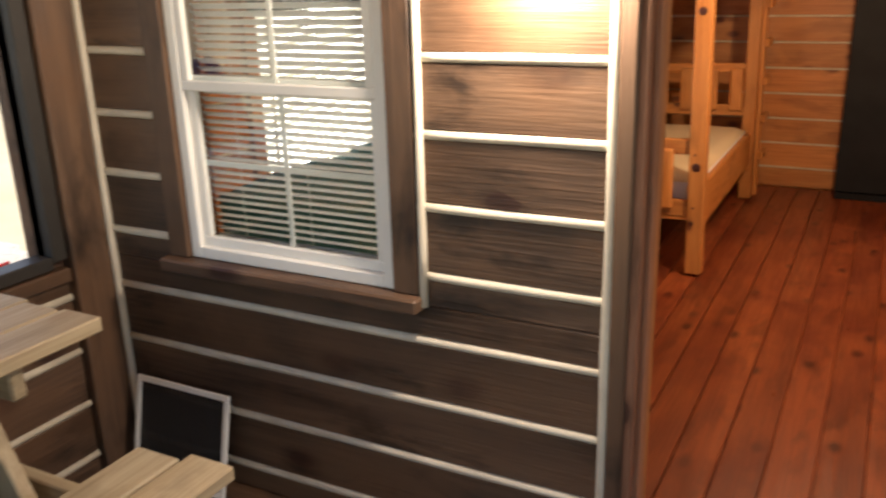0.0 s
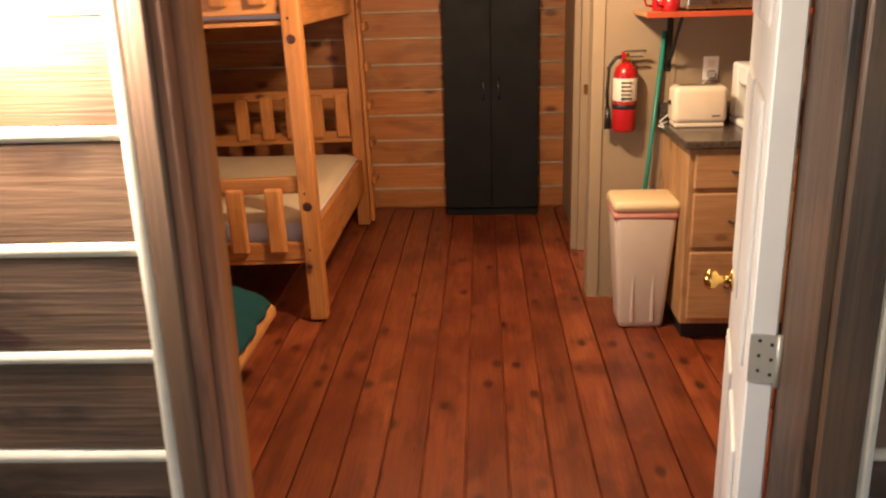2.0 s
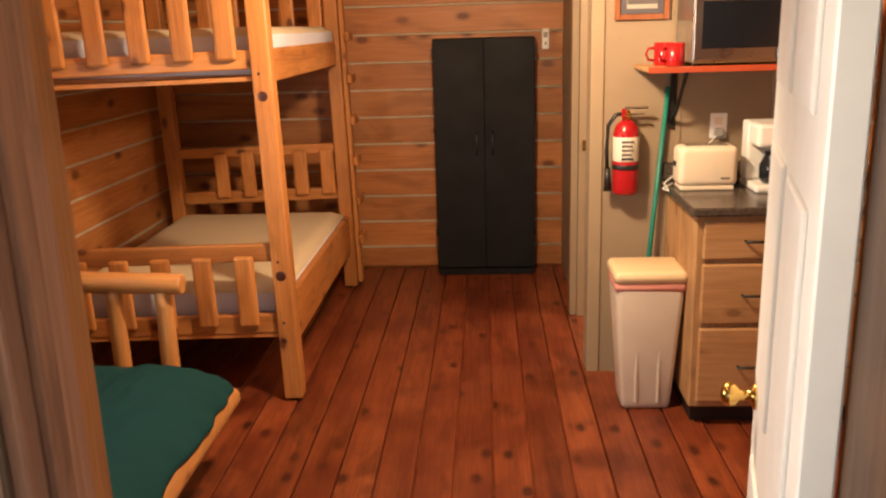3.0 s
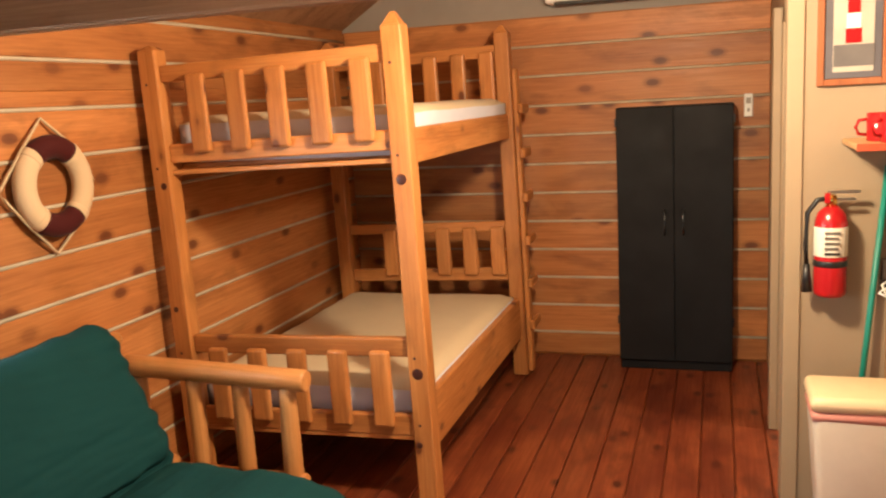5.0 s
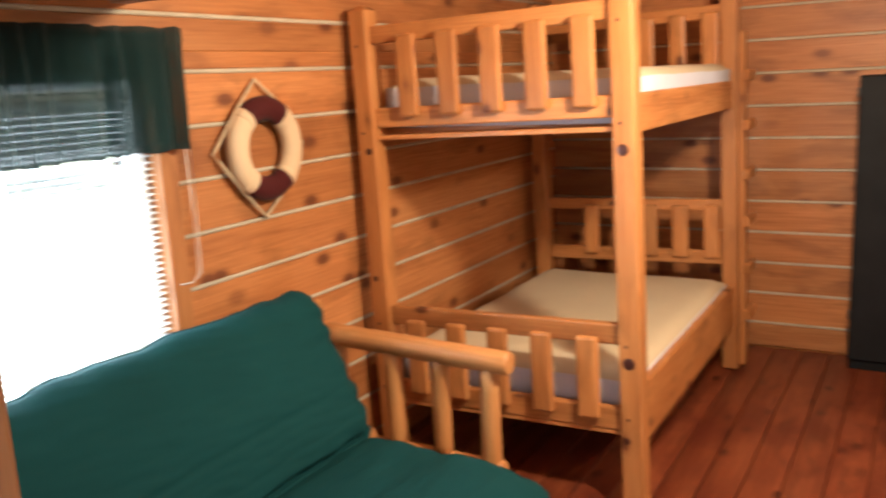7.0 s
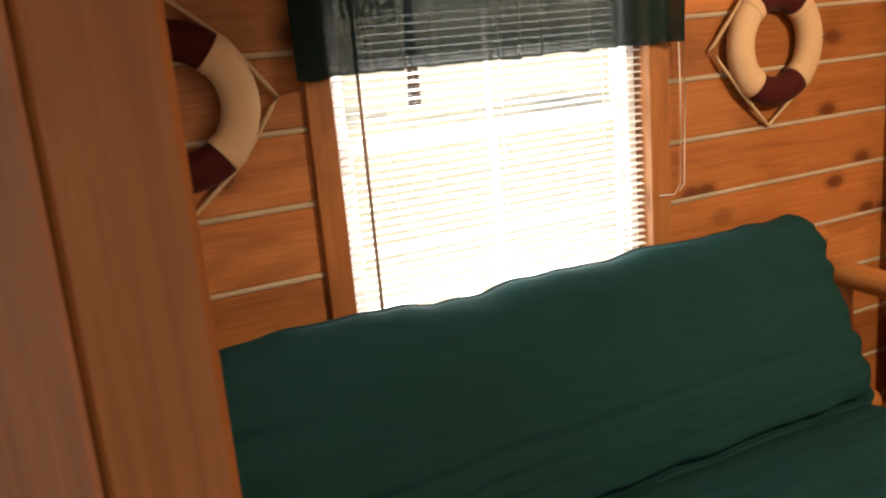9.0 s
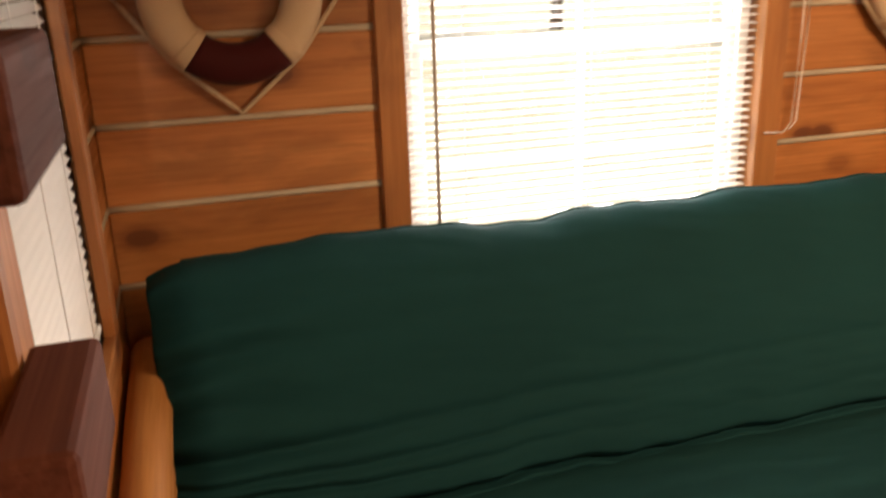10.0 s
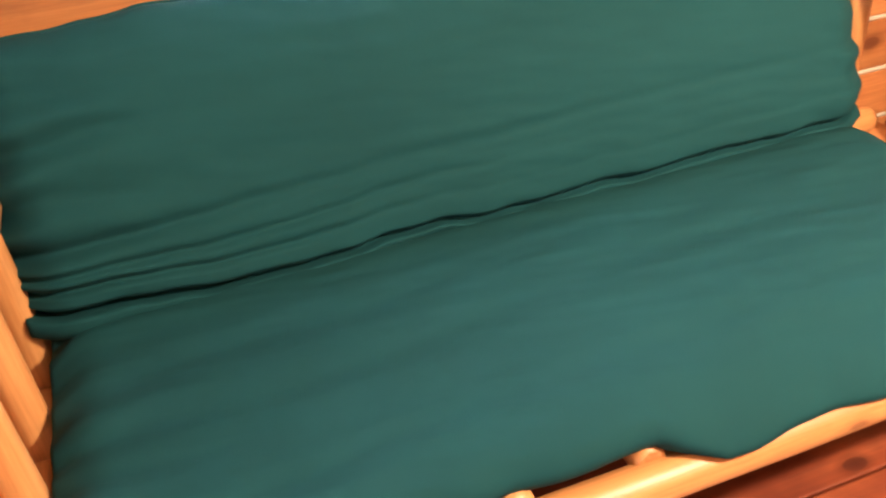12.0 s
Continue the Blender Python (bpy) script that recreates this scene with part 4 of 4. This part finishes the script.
ol = thing("outlet", (OX, KY, 1.25), "white wall outlet with a plug in it", "outlet")
box("plate", OX - 0.04, OX + 0.04, KY - 0.006, KY, 1.19, 1.31, WHITE, ol, "", 0.003)
box("socket", OX - 0.018, OX + 0.018, KY - 0.009, KY - 0.006, 1.255, 1.29, IVORY, ol, "", 0.002)
box("plug", OX - 0.02, OX + 0.02, KY - 0.04, KY - 0.006, 1.2, 1.24, GREY, ol, "grey plug", 0.006)
cm = thing("coffee_maker", (1.55, 4.83, TZ), "white drip coffee maker beside the toaster", "coffee maker")
box("base", 1.45, 1.65, 4.73, 4.99, TZ, TZ + 0.033, WHITE, cm, "", 0.01, 2)
box("tower", 1.45, 1.65, 4.89, 4.99, TZ + 0.034, TZ + 0.3, WHITE, cm, "", 0.012, 2)
box("head", 1.45, 1.65, 4.74, 4.889, TZ + 0.2, TZ + 0.3, WHITE, cm, "", 0.015, 2)
lathe("carafe", [(0.05, 0), (0.065, 0.02), (0.066, 0.08), (0.045, 0.125), (0.048, 0.14)], (1.55, 4.81, TZ + 0.034), OVENGLASS, cm, "dark glass carafe")

sh = thing("wall_shelf", (1.3, KY, 1.54), "red-edged wooden wall shelf on black brackets", "shelf")
box("board", 0.965, 1.9, KY - 0.36, KY - 0.003, 1.525, 1.547, CAB[0], sh, "", 0.003)
box("edge_band", 0.965, 1.9, KY - 0.366, KY - 0.3605, 1.523, 1.549, paint("red_edge", (0.4, 0.07, 0.03), 0.4), sh, "red edge band", 0.001)
for x in (1.15, 1.8):
    br = box("bracket", x - 0.014, x + 0.014, KY - 0.012, KY - 0.003, 1.24, 1.524, BLACK, sh, "black metal bracket", 0.002)
    tube("brace", [(x, KY - 0.012, 1.27), (x, KY - 0.09, 1.33), (x, KY - 0.2, 1.45), (x, KY - 0.27, 1.52)], 0.009, BLACK, br, "black curved brace")
mug = thing("mug", (1.06, KY - 0.2, 1.547), "glossy red coffee mug on the shelf", "mug", "mugs on the shelf")
lathe("cup", [(0.038, 0), (0.042, 0.006), (0.043, 0.1), (0.041, 0.1), (0.038, 0.012), (0.0, 0.011)], (1.06, KY - 0.2, 1.547), REDP, mug)
tube("handle", [(1.018, KY - 0.2, 1.625), (0.992, KY - 0.2, 1.622), (0.982, KY - 0.2, 1.598), (0.992, KY - 0.2, 1.574), (1.018, KY - 0.2, 1.57)], 0.006, REDP, mug)
copy_thing(mug, pose(1.09, KY - 0.29, 1.547, 0, 0, 20))
mw = thing("microwave", (1.4, KY - 0.18, 1.547), "steel microwave oven with a dark glass door on the shelf", "microwave")
box("case", 1.15, 1.62, KY - 0.34, KY - 0.02, 1.557, 1.85, STEEL, mw, "", 0.008, 2)
dd = box("door", 1.153, 1.5, KY - 0.36, KY - 0.342, 1.57, 1.845, STEEL, mw, "", 0.004)
box("door_glass", 1.185, 1.52, KY - 0.3635, KY - 0.3605, 1.62, 1.815, OVENGLASS, dd, "dark door glass", 0.001)
box("control_panel", 1.503, 1.618, KY - 0.36, KY - 0.342, 1.57, 1.845, OVENGLASS, mw, "dark control panel", 0.003)
for x in (1.18, 1.59):
    box("foot", x - 0.015, x + 0.015, KY - 0.32, KY - 0.29, 1.547, 1.557, BLACK, mw, "", 0.001)

pic = thing("framed_picture", (0.99, KY, 1.95), "framed lighthouse picture with a grey mat in a wood frame", "picture")
FR = wood("picture_frame_wood", 2, (0.22, 0.07, 0.025), (0.3, 0.1, 0.04), (0.38, 0.14, 0.06), 0.35, 0)
px0, px1, pz0, pz1 = 0.868, 1.118, 1.747, 2.187
box("frame_bar", px0, px0 + 0.025, KY - 0.022, KY - 0.002, pz0, pz1, FR, pic)
box("frame_bar", px1 - 0.025, px1, KY - 0.022, KY - 0.002, pz0, pz1, FR, pic)
box("frame_bar", px0 + 0.025, px1 - 0.025, KY - 0.022, KY - 0.002, pz0, pz0 + 0.025, FR, pic)
box("frame_bar", px0 + 0.025, px1 - 0.025, KY - 0.022, KY - 0.002, pz1 - 0.025, pz1, FR, pic)
mt = box("mat_board", px0 + 0.025, px1 - 0.025, KY - 0.012, KY - 0.004, pz0 + 0.025, pz1 - 0.025, paint("grey_mat", (0.09, 0.085, 0.1), 0.7), pic, "dark grey mat")
pr = box("print", px0 + 0.055, px1 - 0.055, KY - 0.014, KY - 0.0125, pz0 + 0.05, pz1 - 0.05, paint("print_sky", (0.4, 0.36, 0.3), 0.6), pic, "pale sea print", 0)
for k in range(4):
    box("lighthouse_band", 0.965 + 0.003 * k, 1.02 - 0.003 * k, KY - 0.0165, KY - 0.0145, 1.902 + 0.055 * k, 1.955 + 0.055 * k, REDP if k % 2 == 0 else WHITE, pr, "", 0)
box("rock", 0.925, 1.065, KY - 0.0165, KY - 0.0145, 1.817, 1.897, paint("print_rock", (0.12, 0.11, 0.11), 0.7), pr, "grey painted rock", 0)

fe = thing("fire_extinguisher", (0.925, KY - 0.08, 0.95), "red fire extinguisher with a white label hung on the tan wall", "fire extinguisher")
EX, EY = 0.925, KY - 0.075
lathe("cylinder", [(0.05, 0), (0.058, 0.008), (0.06, 0.02), (0.06, 0.29), (0.05, 0.325), (0.03, 0.345), (0.022, 0.35)], (EX, EY, 0.945), REDP, fe, "", 28)
lathe("label", [(0.0606, 0.16), (0.0612, 0.162), (0.0612, 0.272), (0.0606, 0.274)], (EX, EY, 0.945), LABEL, fe, "cream instruction label", 28)
for k in range(5):
    box("label_line", EX - 0.028, EX + 0.026 - 0.006 * (k % 2), EY - 0.0635, EY - 0.0545, 1.115 + 0.02 * k, 1.124 + 0.02 * k, PRINT if k else BLACK, fe, "", 0)
lathe("valve", [(0.022, 0), (0.02, 0.03), (0.014, 0.045)], (EX, EY, 1.295), BRASS, fe, "brass valve", 14)
box("lever", EX - 0.012, EX + 0.10, EY - 0.01, EY + 0.01, 1.345, 1.355, STEEL, fe, "steel squeeze lever", 0.003)
box("carry_handle", EX - 0.012, EX + 0.085, EY - 0.01, EY + 0.01, 1.318, 1.326, STEEL, fe, "steel carry handle", 0.003)
box("tag", EX - 0.028, EX - 0.008, EY - 0.03, EY - 0.027, 1.31, 1.35, REDP, fe, "red tag", 0.001)
tube("hose", [(EX - 0.01, EY, 1.325), (EX - 0.05, EY, 1.32), (EX - 0.085, EY, 1.27), (EX - 0.09, EY, 1.15), (EX - 0.085, EY, 1.06)], 0.010, BLACK, fe, "black hose")
rod("nozzle", (EX - 0.085, EY, 1.07), (EX - 0.082, EY, 0.96), 0.013, BLACK, fe, "black nozzle", 12, 0.02)
lathe("band", [(0.0615, 0.12), (0.063, 0.122), (0.063, 0.142), (0.0615, 0.144)], (EX, EY, 0.945), BLACK, fe, "black strap", 28)
box("wall_hook", EX - 0.015, EX + 0.015, EY + 0.02, KY, 1.26, 1.31, STEEL, fe, "", 0.002)

tb = thing("trash_can", (0.985, 4.735, 0), "tall beige plastic trash can with a cream lid", "trash can")
bm = cube(bmesh.new(), -0.155, 0.155, -0.13, 0.13, 0, 0.62, 0.03, 3)
for v in bm.verts:
    s = 0.72 + 0.28 * v.co.z / 0.62
    v.co.x *= s
    v.co.y *= s
o = part("bin", bm, CANBODY, tb, "", True)
o.matrix_basis = pose(0.985, 4.735, 0)
bm = cube(bmesh.new(), -0.158, 0.158, -0.133, 0.133, 0.575, 0.622, 0.02, 2)
for v in bm.verts:
    v.co.z += 0.008 * noise.noise(v.co * 30)
o = part("bag_rim", bm, BAG, tb, "pink bag edge under the lid", True)
o.matrix_basis = pose(0.985, 4.735, 0)
bm = cube(bmesh.new(), -0.175, 0.175, -0.15, 0.15, 0.615, 0.675, 0.028, 3)
for v in bm.verts:
    if abs(v.co.x) > 0.12 and abs(v.co.y) > 0.1:
        v.co.x *= 0.93
        v.co.y *= 0.93
o = part("lid", bm, LID, tb, "cream domed lid", True)
o.matrix_basis = pose(0.985, 4.735, 0)
for x in (-0.05, 0.05):
    box("rib", 0.985 + x - 0.008, 0.985 + x + 0.008, 4.624, 4.637, 0.04, 0.54, CANBODY, tb, "", 0.004)
bro = thing("broom", (1.085, 5.07, 0.5), "green handled broom leaning in the corner by the cabinet", "broom")
rod("handle", (1.01, 5.01, 0.16), (1.125, 5.082, 1.44), 0.012, PIPE, bro, "green handle", 10)
o = box("brush", 0.965, 1.045, 4.97, 5.04, 0.0, 0.17, BLACK, bro, "dark bristles", 0.01)

# ---- side window, curtain, life rings ----
sash_window("window_2", LWIN[0] + 0.02, LWIN[1] - 0.02, LWIN[2], LWIN[3], XL - 0.1, 0.05, "white double-hung window with grid bars over the futon", 1, 0.58)
blind("window_blind", LWIN[0] + 0.025, LWIN[1] - 0.025, LWIN[2] + 0.02, LWIN[3] - 0.01, XL - 0.02, 1, radians(8), "white slatted blind lowered with open slats", LWIN[0] + 0.095)
t = thing("window_trim", (XL, 3.13, LWIN[2]), "honey pine board trim round the side window", "trim", kind="structure")
for a, b in ((LWIN[0] - 0.05, LWIN[0] + 0.02), (LWIN[1] - 0.02, LWIN[1] + 0.055)):
    box("trim_board", XL - 0.01, XL + 0.02, a, b, LWIN[2], LWIN[3] + 0.06, LOG[2], t)
box("trim_board", XL - 0.01, XL + 0.03, LWIN[0] - 0.07, LWIN[1] + 0.07, LWIN[2] - 0.06, LWIN[2], LOG[1], t)
tube("blind_cord", [(XL + 0.03, 3.785, 1.6), (XL + 0.03, 3.79, 1.4), (XL + 0.03, 3.785, 1.13), (XL + 0.03, 3.76, 1.1), (XL + 0.03, 3.7, 1.105)], 0.002, SLAT, t, "thin white blind cord", False, 5)
tube("blind_cord", [(XL + 0.035, 3.8, 1.6), (XL + 0.035, 3.803, 1.4), (XL + 0.035, 3.795, 1.13), (XL + 0.035, 3.775, 1.11)], 0.002, SLAT, t, "thin white blind cord", False, 5)

vl = thing("curtain_valance", (XL + 0.06, 3.16, 1.9), "dark green gathered valance curtain on a rod", "curtain")
rod("curtain_rod", (XL + 0.022, 2.58, 1.905), (XL + 0.022, 3.8, 1.905), 0.008, WHITE, vl, "", 10)
bm = bmesh.new()
cols = []
N = 240
for i in range(N + 1):
    y = 2.575 + (3.785 - 2.575) * i / N
    col = []
    for j in range(13):
        v = j / 12
        z = 1.965 - 0.395 * v
        w = math.sin(y * 58 + 2.2 * noise.noise((y * 5, 0, 0)) * 3) * (0.010 + 0.012 * v) + 0.016 * noise.noise((y * 9, v * 1.5, 3))
        if j == 1:
            w *= 0.6
        z += 0.010 * noise.noise((y * 14, v, 8)) * (1 if j in (0, 12) else 0.2)
        col.append(bm.verts.new((XL + 0.078 + w, y, z)))
    cols.append(col)
for a, b in zip(cols, cols[1:]):
    for j in range(12):
        bm.faces.new((a[j], b[j], b[j + 1], a[j + 1]))
bmesh.ops.solidify(bm, geom=bm.faces[:], thickness=0.002)
part("cloth", bm, CURTAIN, vl, "dark green gathered cloth", True)


def life_ring(y, z, seed):
    lr = thing("life_ring", (XL + 0.05, y, z), "small cream and maroon life ring with rope hung on the logs", "life ring", "life rings on the wall")
    R, r, NR, nr = 0.152, 0.047, 64, 16

    def arc(a0, a1, rr, mat, nm, lab):
        bm = bmesh.new()
        n = max(4, int(NR * abs(a1 - a0) / (2 * math.pi)))
        rings = []
        for i in range(n + 1):
            a = a0 + (a1 - a0) * i / n
            c = Vector((0, math.cos(a) * R, math.sin(a) * R))
            rad = Vector((0, math.cos(a), math.sin(a)))
            rings.append([bm.verts.new(c + rad * (math.cos(2 * math.pi * k / nr) * rr) + Vector((math.sin(2 * math.pi * k / nr) * rr * 0.8, 0, 0))) for k in range(nr)])
        for p, q in zip(rings, rings[1:]):
            for k in range(nr):
                bm.faces.new((p[k], p[(k + 1) % nr], q[(k + 1) % nr], q[k]))
        bm.faces.new(rings[0][::-1])
        bm.faces.new(rings[-1])
        o = part(nm, bm, mat, lr, lab, True)
        o.matrix_basis = pose(XL + 0.045, y, z)
    q = math.pi / 2
    h = radians(37)
    for m, mat, nm, lab in ((1, RINGR, "band", "maroon canvas band"), (3, RINGR, "band", "maroon canvas band")):
        arc(q * m - h, q * m + h, r, mat, nm, lab)
    for m in (0, 2):
        arc(q * m - (q - h), q * m + (q - h), r, RINGW, "ring_body", "cream canvas ring")
        for sgn in (-1, 1):
            c = q * m + sgn * (q - h - 0.09)
            arc(c - 0.09, c + 0.09, r + 0.0025, RINGW, "wrap", "cream wrap strip")
    pts = []
    for a, rr in ((90, 0.262), (45, 0.2), (0, 0.25), (-45, 0.2), (-90, 0.265), (-135, 0.2), (180, 0.25), (135, 0.2)):
        pts.append((XL + 0.018 + (0.02 if rr < 0.22 else 0), y + math.cos(radians(a)) * rr, z + math.sin(radians(a)) * rr))
    fine = []
    for a, b in zip(pts, pts[1:] + pts[:1]):
        for k in range(6):
            f = k / 6
            fine.append(tuple(a[c] + (b[c] - a[c]) * f for c in range(3)))
    tube("rope", fine, 0.006, ROPE, lr, "thin cotton rope", True, 6)


life_ring(4.175, 1.53, 1)
life_ring(2.285, 1.535, 2)

# ---- ladder to the loft, beside the door ----
ld = thing("loft_ladder", (-0.95, 2.1, 0), "wooden loft ladder with board rungs coloured dark for shade beside the door", "ladder")
LX, LY = -0.72, 1.995
for x in (LX, LX + 0.15):
    box("rail", x - 0.018, x + 0.018, LY - 0.033, LY + 0.002, 0, 2.28, LOG[2], ld, "", 0.006)
for k in range(5):
    z = 0.32 + 0.28 * k
    box("rung", LX - 0.035, LX + 0.185, LY + 0.003, LY + 0.066, z, z + 0.1, RUNG[0], ld, "", 0.008, 2)

# invented fixture, out of view, to go with the fill lamp under the loft
dl = thing("ceiling_light", (-0.15, 2.65, 2.28), "small round flush light added unseen under the loft boards", "lamp")
lathe("base", [(0.07, 0), (0.07, 0.02), (0.05, 0.025)], (-0.15, 2.65, 2.255), WHITE, dl, "white round base", 20)
lathe("socket", [(0.02, 0.05), (0.025, 0.084)], (-0.15, 2.65, 2.17), IVORY, dl, "", 12)
# ceiling bulb in the room and the bathroom
for x, y, z, top in ((0.2, 3.95, 2.2, 3.4),):
    lp = thing("pendant_bulb", (x, y, z), "plain warm bulb hanging on a cord", "lamp")
    rod("cord", (x, y, z + 0.17), (x, y, top), 0.004, BLACK, lp, "", 6)
    lathe("socket", [(0.02, 0.1), (0.022, 0.17), (0.01, 0.18)], (x, y, z), BLACK, lp, "black socket", 12)

# ---- outside ----
grass = Nodes("grass_ground", 0.95)
v = grass.coords((1, 1, 1), False)
grass.colour(grass.mix(grass.noise(v, 0.5, 6, 0.6), (0.28, 0.27, 0.15), (0.52, 0.46, 0.36)))
bm = bmesh.new()
bmesh.ops.create_grid(bm, x_segments=40, y_segments=40, size=400)
o = part("ground", bm, grass.mat)
o.location.z = -0.35
tagged(o, "dry grass and dirt campground ground", "ground", kind="structure")
LEAF = Nodes("tree_leaf", 0.6)
LEAF.colour(LEAF.mix(LEAF.noise(LEAF.coords((1, 1, 1)), 3, 3), (0.03, 0.07, 0.012), (0.1, 0.17, 0.03)))
BARK = wood("bark", 2, (0.05, 0.035, 0.025), (0.09, 0.065, 0.045), (0.14, 0.1, 0.07), 0.9, 0)


def tree(x, y, h, seed):
    rnd = random.Random(seed)
    tr = thing("tree", (x, y, -0.35), "leafy broad tree with an uneven green crown", "tree", "trees round the cabin")
    rod("trunk", (x, y, -0.4), (x + rnd.uniform(-0.3, 0.3), y, h * 0.62), 0.2, BARK, tr, "", 10, 0.09, 0.15)
    for k in range(5):
        a = rnd.uniform(0, 6.28)
        z = h * rnd.uniform(0.3, 0.55)
        rod("limb", (x, y, z), (x + math.cos(a) * h * 0.24, y + math.sin(a) * h * 0.24, z + h * 0.2), 0.07, BARK, tr, "", 7, 0.02, 0.15)
    vs, fs = [], []
    clumps = [(rnd.gauss(0, h * 0.16), rnd.gauss(0, h * 0.16), h * rnd.uniform(0.3, 0.95)) for _ in range(26)]
    for cx, cy, cz in clumps:
        for _ in range(70):
            p = Vector((x + cx + rnd.gauss(0, h * 0.05), y + cy + rnd.gauss(0, h * 0.05), cz + rnd.gauss(0, h * 0.04)))
            q = Euler((rnd.uniform(0, 6), rnd.uniform(0, 6), rnd.uniform(0, 6))).to_matrix()
            s = rnd.uniform(0.08, 0.16)
            b = len(vs)
            vs += [tuple(p + q @ Vector(c)) for c in ((-s, 0, 0), (0, -s * 0.5, 0.02), (s, 0, 0), (0, s * 0.5, 0.02))]
            fs.append((b, b + 1, b + 2, b + 3))
    me = bpy.data.meshes.new("crown")
    me.from_pydata(vs, [], fs)
    me.materials.append(LEAF.mat)
    c = new("crown", me)
    c.parent = tr
    c.matrix_parent_inverse = tr.matrix_basis.inverted()


for i, (x, y, h) in enumerate(((-24, 13, 8), (-21, 19, 9), (-28, 9, 9), (-19, 26, 9), (-26, 3, 9), (-16, -4, 8), (-8, -9, 8), (2, -13, 9), (9, -12, 8))):
    tree(x, y, h, i)

car = thing("parked_car", (-4.7, 0.65, -0.35), "silver parked car with a blue roof and red side stripe", "car")
CARB = paint("silver_car_paint", (0.55, 0.56, 0.58), 0.25, 0.3, vary=0.05)
ROOF = paint("blue_car_paint", (0.03, 0.06, 0.16), 0.25, 0.2, vary=0.05)
M = pose(-4.7, 0.65, -0.35, 0, 0, 90)


def car_body(name, prof, w, mat, parent, label):
    bm = bmesh.new()
    a = [bm.verts.new((x, -w, z)) for x, z in prof]
    b = [bm.verts.new((x, w, z)) for x, z in prof]
    bm.faces.new(a)
    bm.faces.new(b[::-1])
    for k in range(len(prof)):
        bm.faces.new((a[k], b[k], b[(k + 1) % len(prof)], a[(k + 1) % len(prof)]))
    bmesh.ops.recalc_face_normals(bm, faces=bm.faces[:])
    bmesh.ops.bevel(bm, geom=bm.edges[:], offset=0.04, segments=2, affect="EDGES")
    o = part(name, bm, mat, parent, label, True)
    o.matrix_basis = M
    return o


car_body("body", [(-2.2, 0.3), (2.2, 0.3), (2.25, 0.7), (1.2, 0.92), (-2.2, 0.95)], 0.88, CARB, car, "")
car_body("cabin", [(-1.9, 0.94), (1.1, 0.93), (0.4, 1.5), (-1.6, 1.52)], 0.8, ROOF, car, "dark blue upper cabin")
for sd in (-1, 1):
    o = part("side_window", cube(bmesh.new(), -1.5, 0.45, 0.795 * sd, 0.81 * sd, 1.02, 1.42, 0.004), OVENGLASS, car, "dark side glass")
    o.matrix_basis = M
    for x in (-1.4, 1.4):
        w = lathe("wheel", [(0.2, -0.1), (0.31, -0.1), (0.33, -0.06), (0.33, 0.06), (0.31, 0.1), (0.2, 0.1)], (0, 0, 0), BLACK, car, "black tyre with rim")
        w.matrix_basis = M @ pose(x, 0.8 * sd, 0.33, 90, 0, 0)
    o = part("side_stripe", cube(bmesh.new(), -2.15, 2.1, 0.875 * sd, 0.892 * sd, 0.6, 0.66, 0.003), REDP, car, "red side stripe")
    o.matrix_basis = M
    o = part("sill_panel", cube(bmesh.new(), -1.0, 1.0, 0.86 * sd, 0.9 * sd, 0.3, 0.42, 0.01), BLACK, car, "black lower panel")
    o.matrix_basis = M


# ---- log courses, floor planks: last ----
ZS = courses(EAVE)
ZP = [0.0] + [0.065 + 0.1803 * k for k in range(14)] + [2.6]
f_out = [(DX0 - 0.058, DX1 + 0.088, -0.1, 2.26), (PW[0] - 0.05, PW[1] + 0.05, PW[2] - 0.03, 2.1)]
f_in = [(DX0 - 0.085, DX1 + 0.085, -0.1, 2.13), (PW[0] - 0.055, PW[1] + 0.055, PW[2] - 0.065, PW[3])]
log_face(front, 0, PXL + 0.03, 2.3, Y0, -1, ZP, f_out, PORCH, CHINK_OUT, 0.021)
log_face(front, 0, XL, XR, Y1, 1, ZS, f_in, LOG, CHINK_IN, 0.0145)
log_face(left, 1, Y1, YF, XL, 1, ZS, [(LWIN[0] - 0.045, LWIN[1] + 0.05, LWIN[2] - 0.055, LWIN[3] + 0.055)], LOG, CHINK_IN, 0.0145)
log_face(far, 0, XL, KX + 0.04, YF, -1, courses(EAVE, 0.158, 0.1925), [], LOG, CHINK_IN, 0.0145)
log_face(right, 1, Y1, KY, XR, -1, ZS, [], LOG, CHINK_IN, 0.0145)
log_face(pwall, 1, -1.2, 1.675, PXL, 1, ZP, [(-1.1, 1.68, 0.84, 2.6)], PORCH, CHINK_OUT, 0.021)

floor = bpy.data.objects["floor"]
x = XL
PL = 0.157
while x < XR - 0.01:
    x1 = min((math.floor((x - 0.118) / PL + 1e-4) + 1) * PL + 0.118, XR)
    cuts = [Y1, YF]
    for a, b in zip(cuts, cuts[1:]):
        box("plank", x + 0.0032, x1 - 0.0032, a + 0.001, b - 0.001, -0.022, 0.0 - random.uniform(0, 0.0012), RED[1], floor, bevel=0.0035)
    x = x1
pf = bpy.data.objects["porch_floor"]
y = -1.2
while y < Y0 - 0.05:
    box("plank", PXL, 2.3, y + 0.003, min(y + 0.14, Y0) - 0.003, 0.145, 0.168, PORCH[0], pf, bevel=0.003)
    y += 0.14
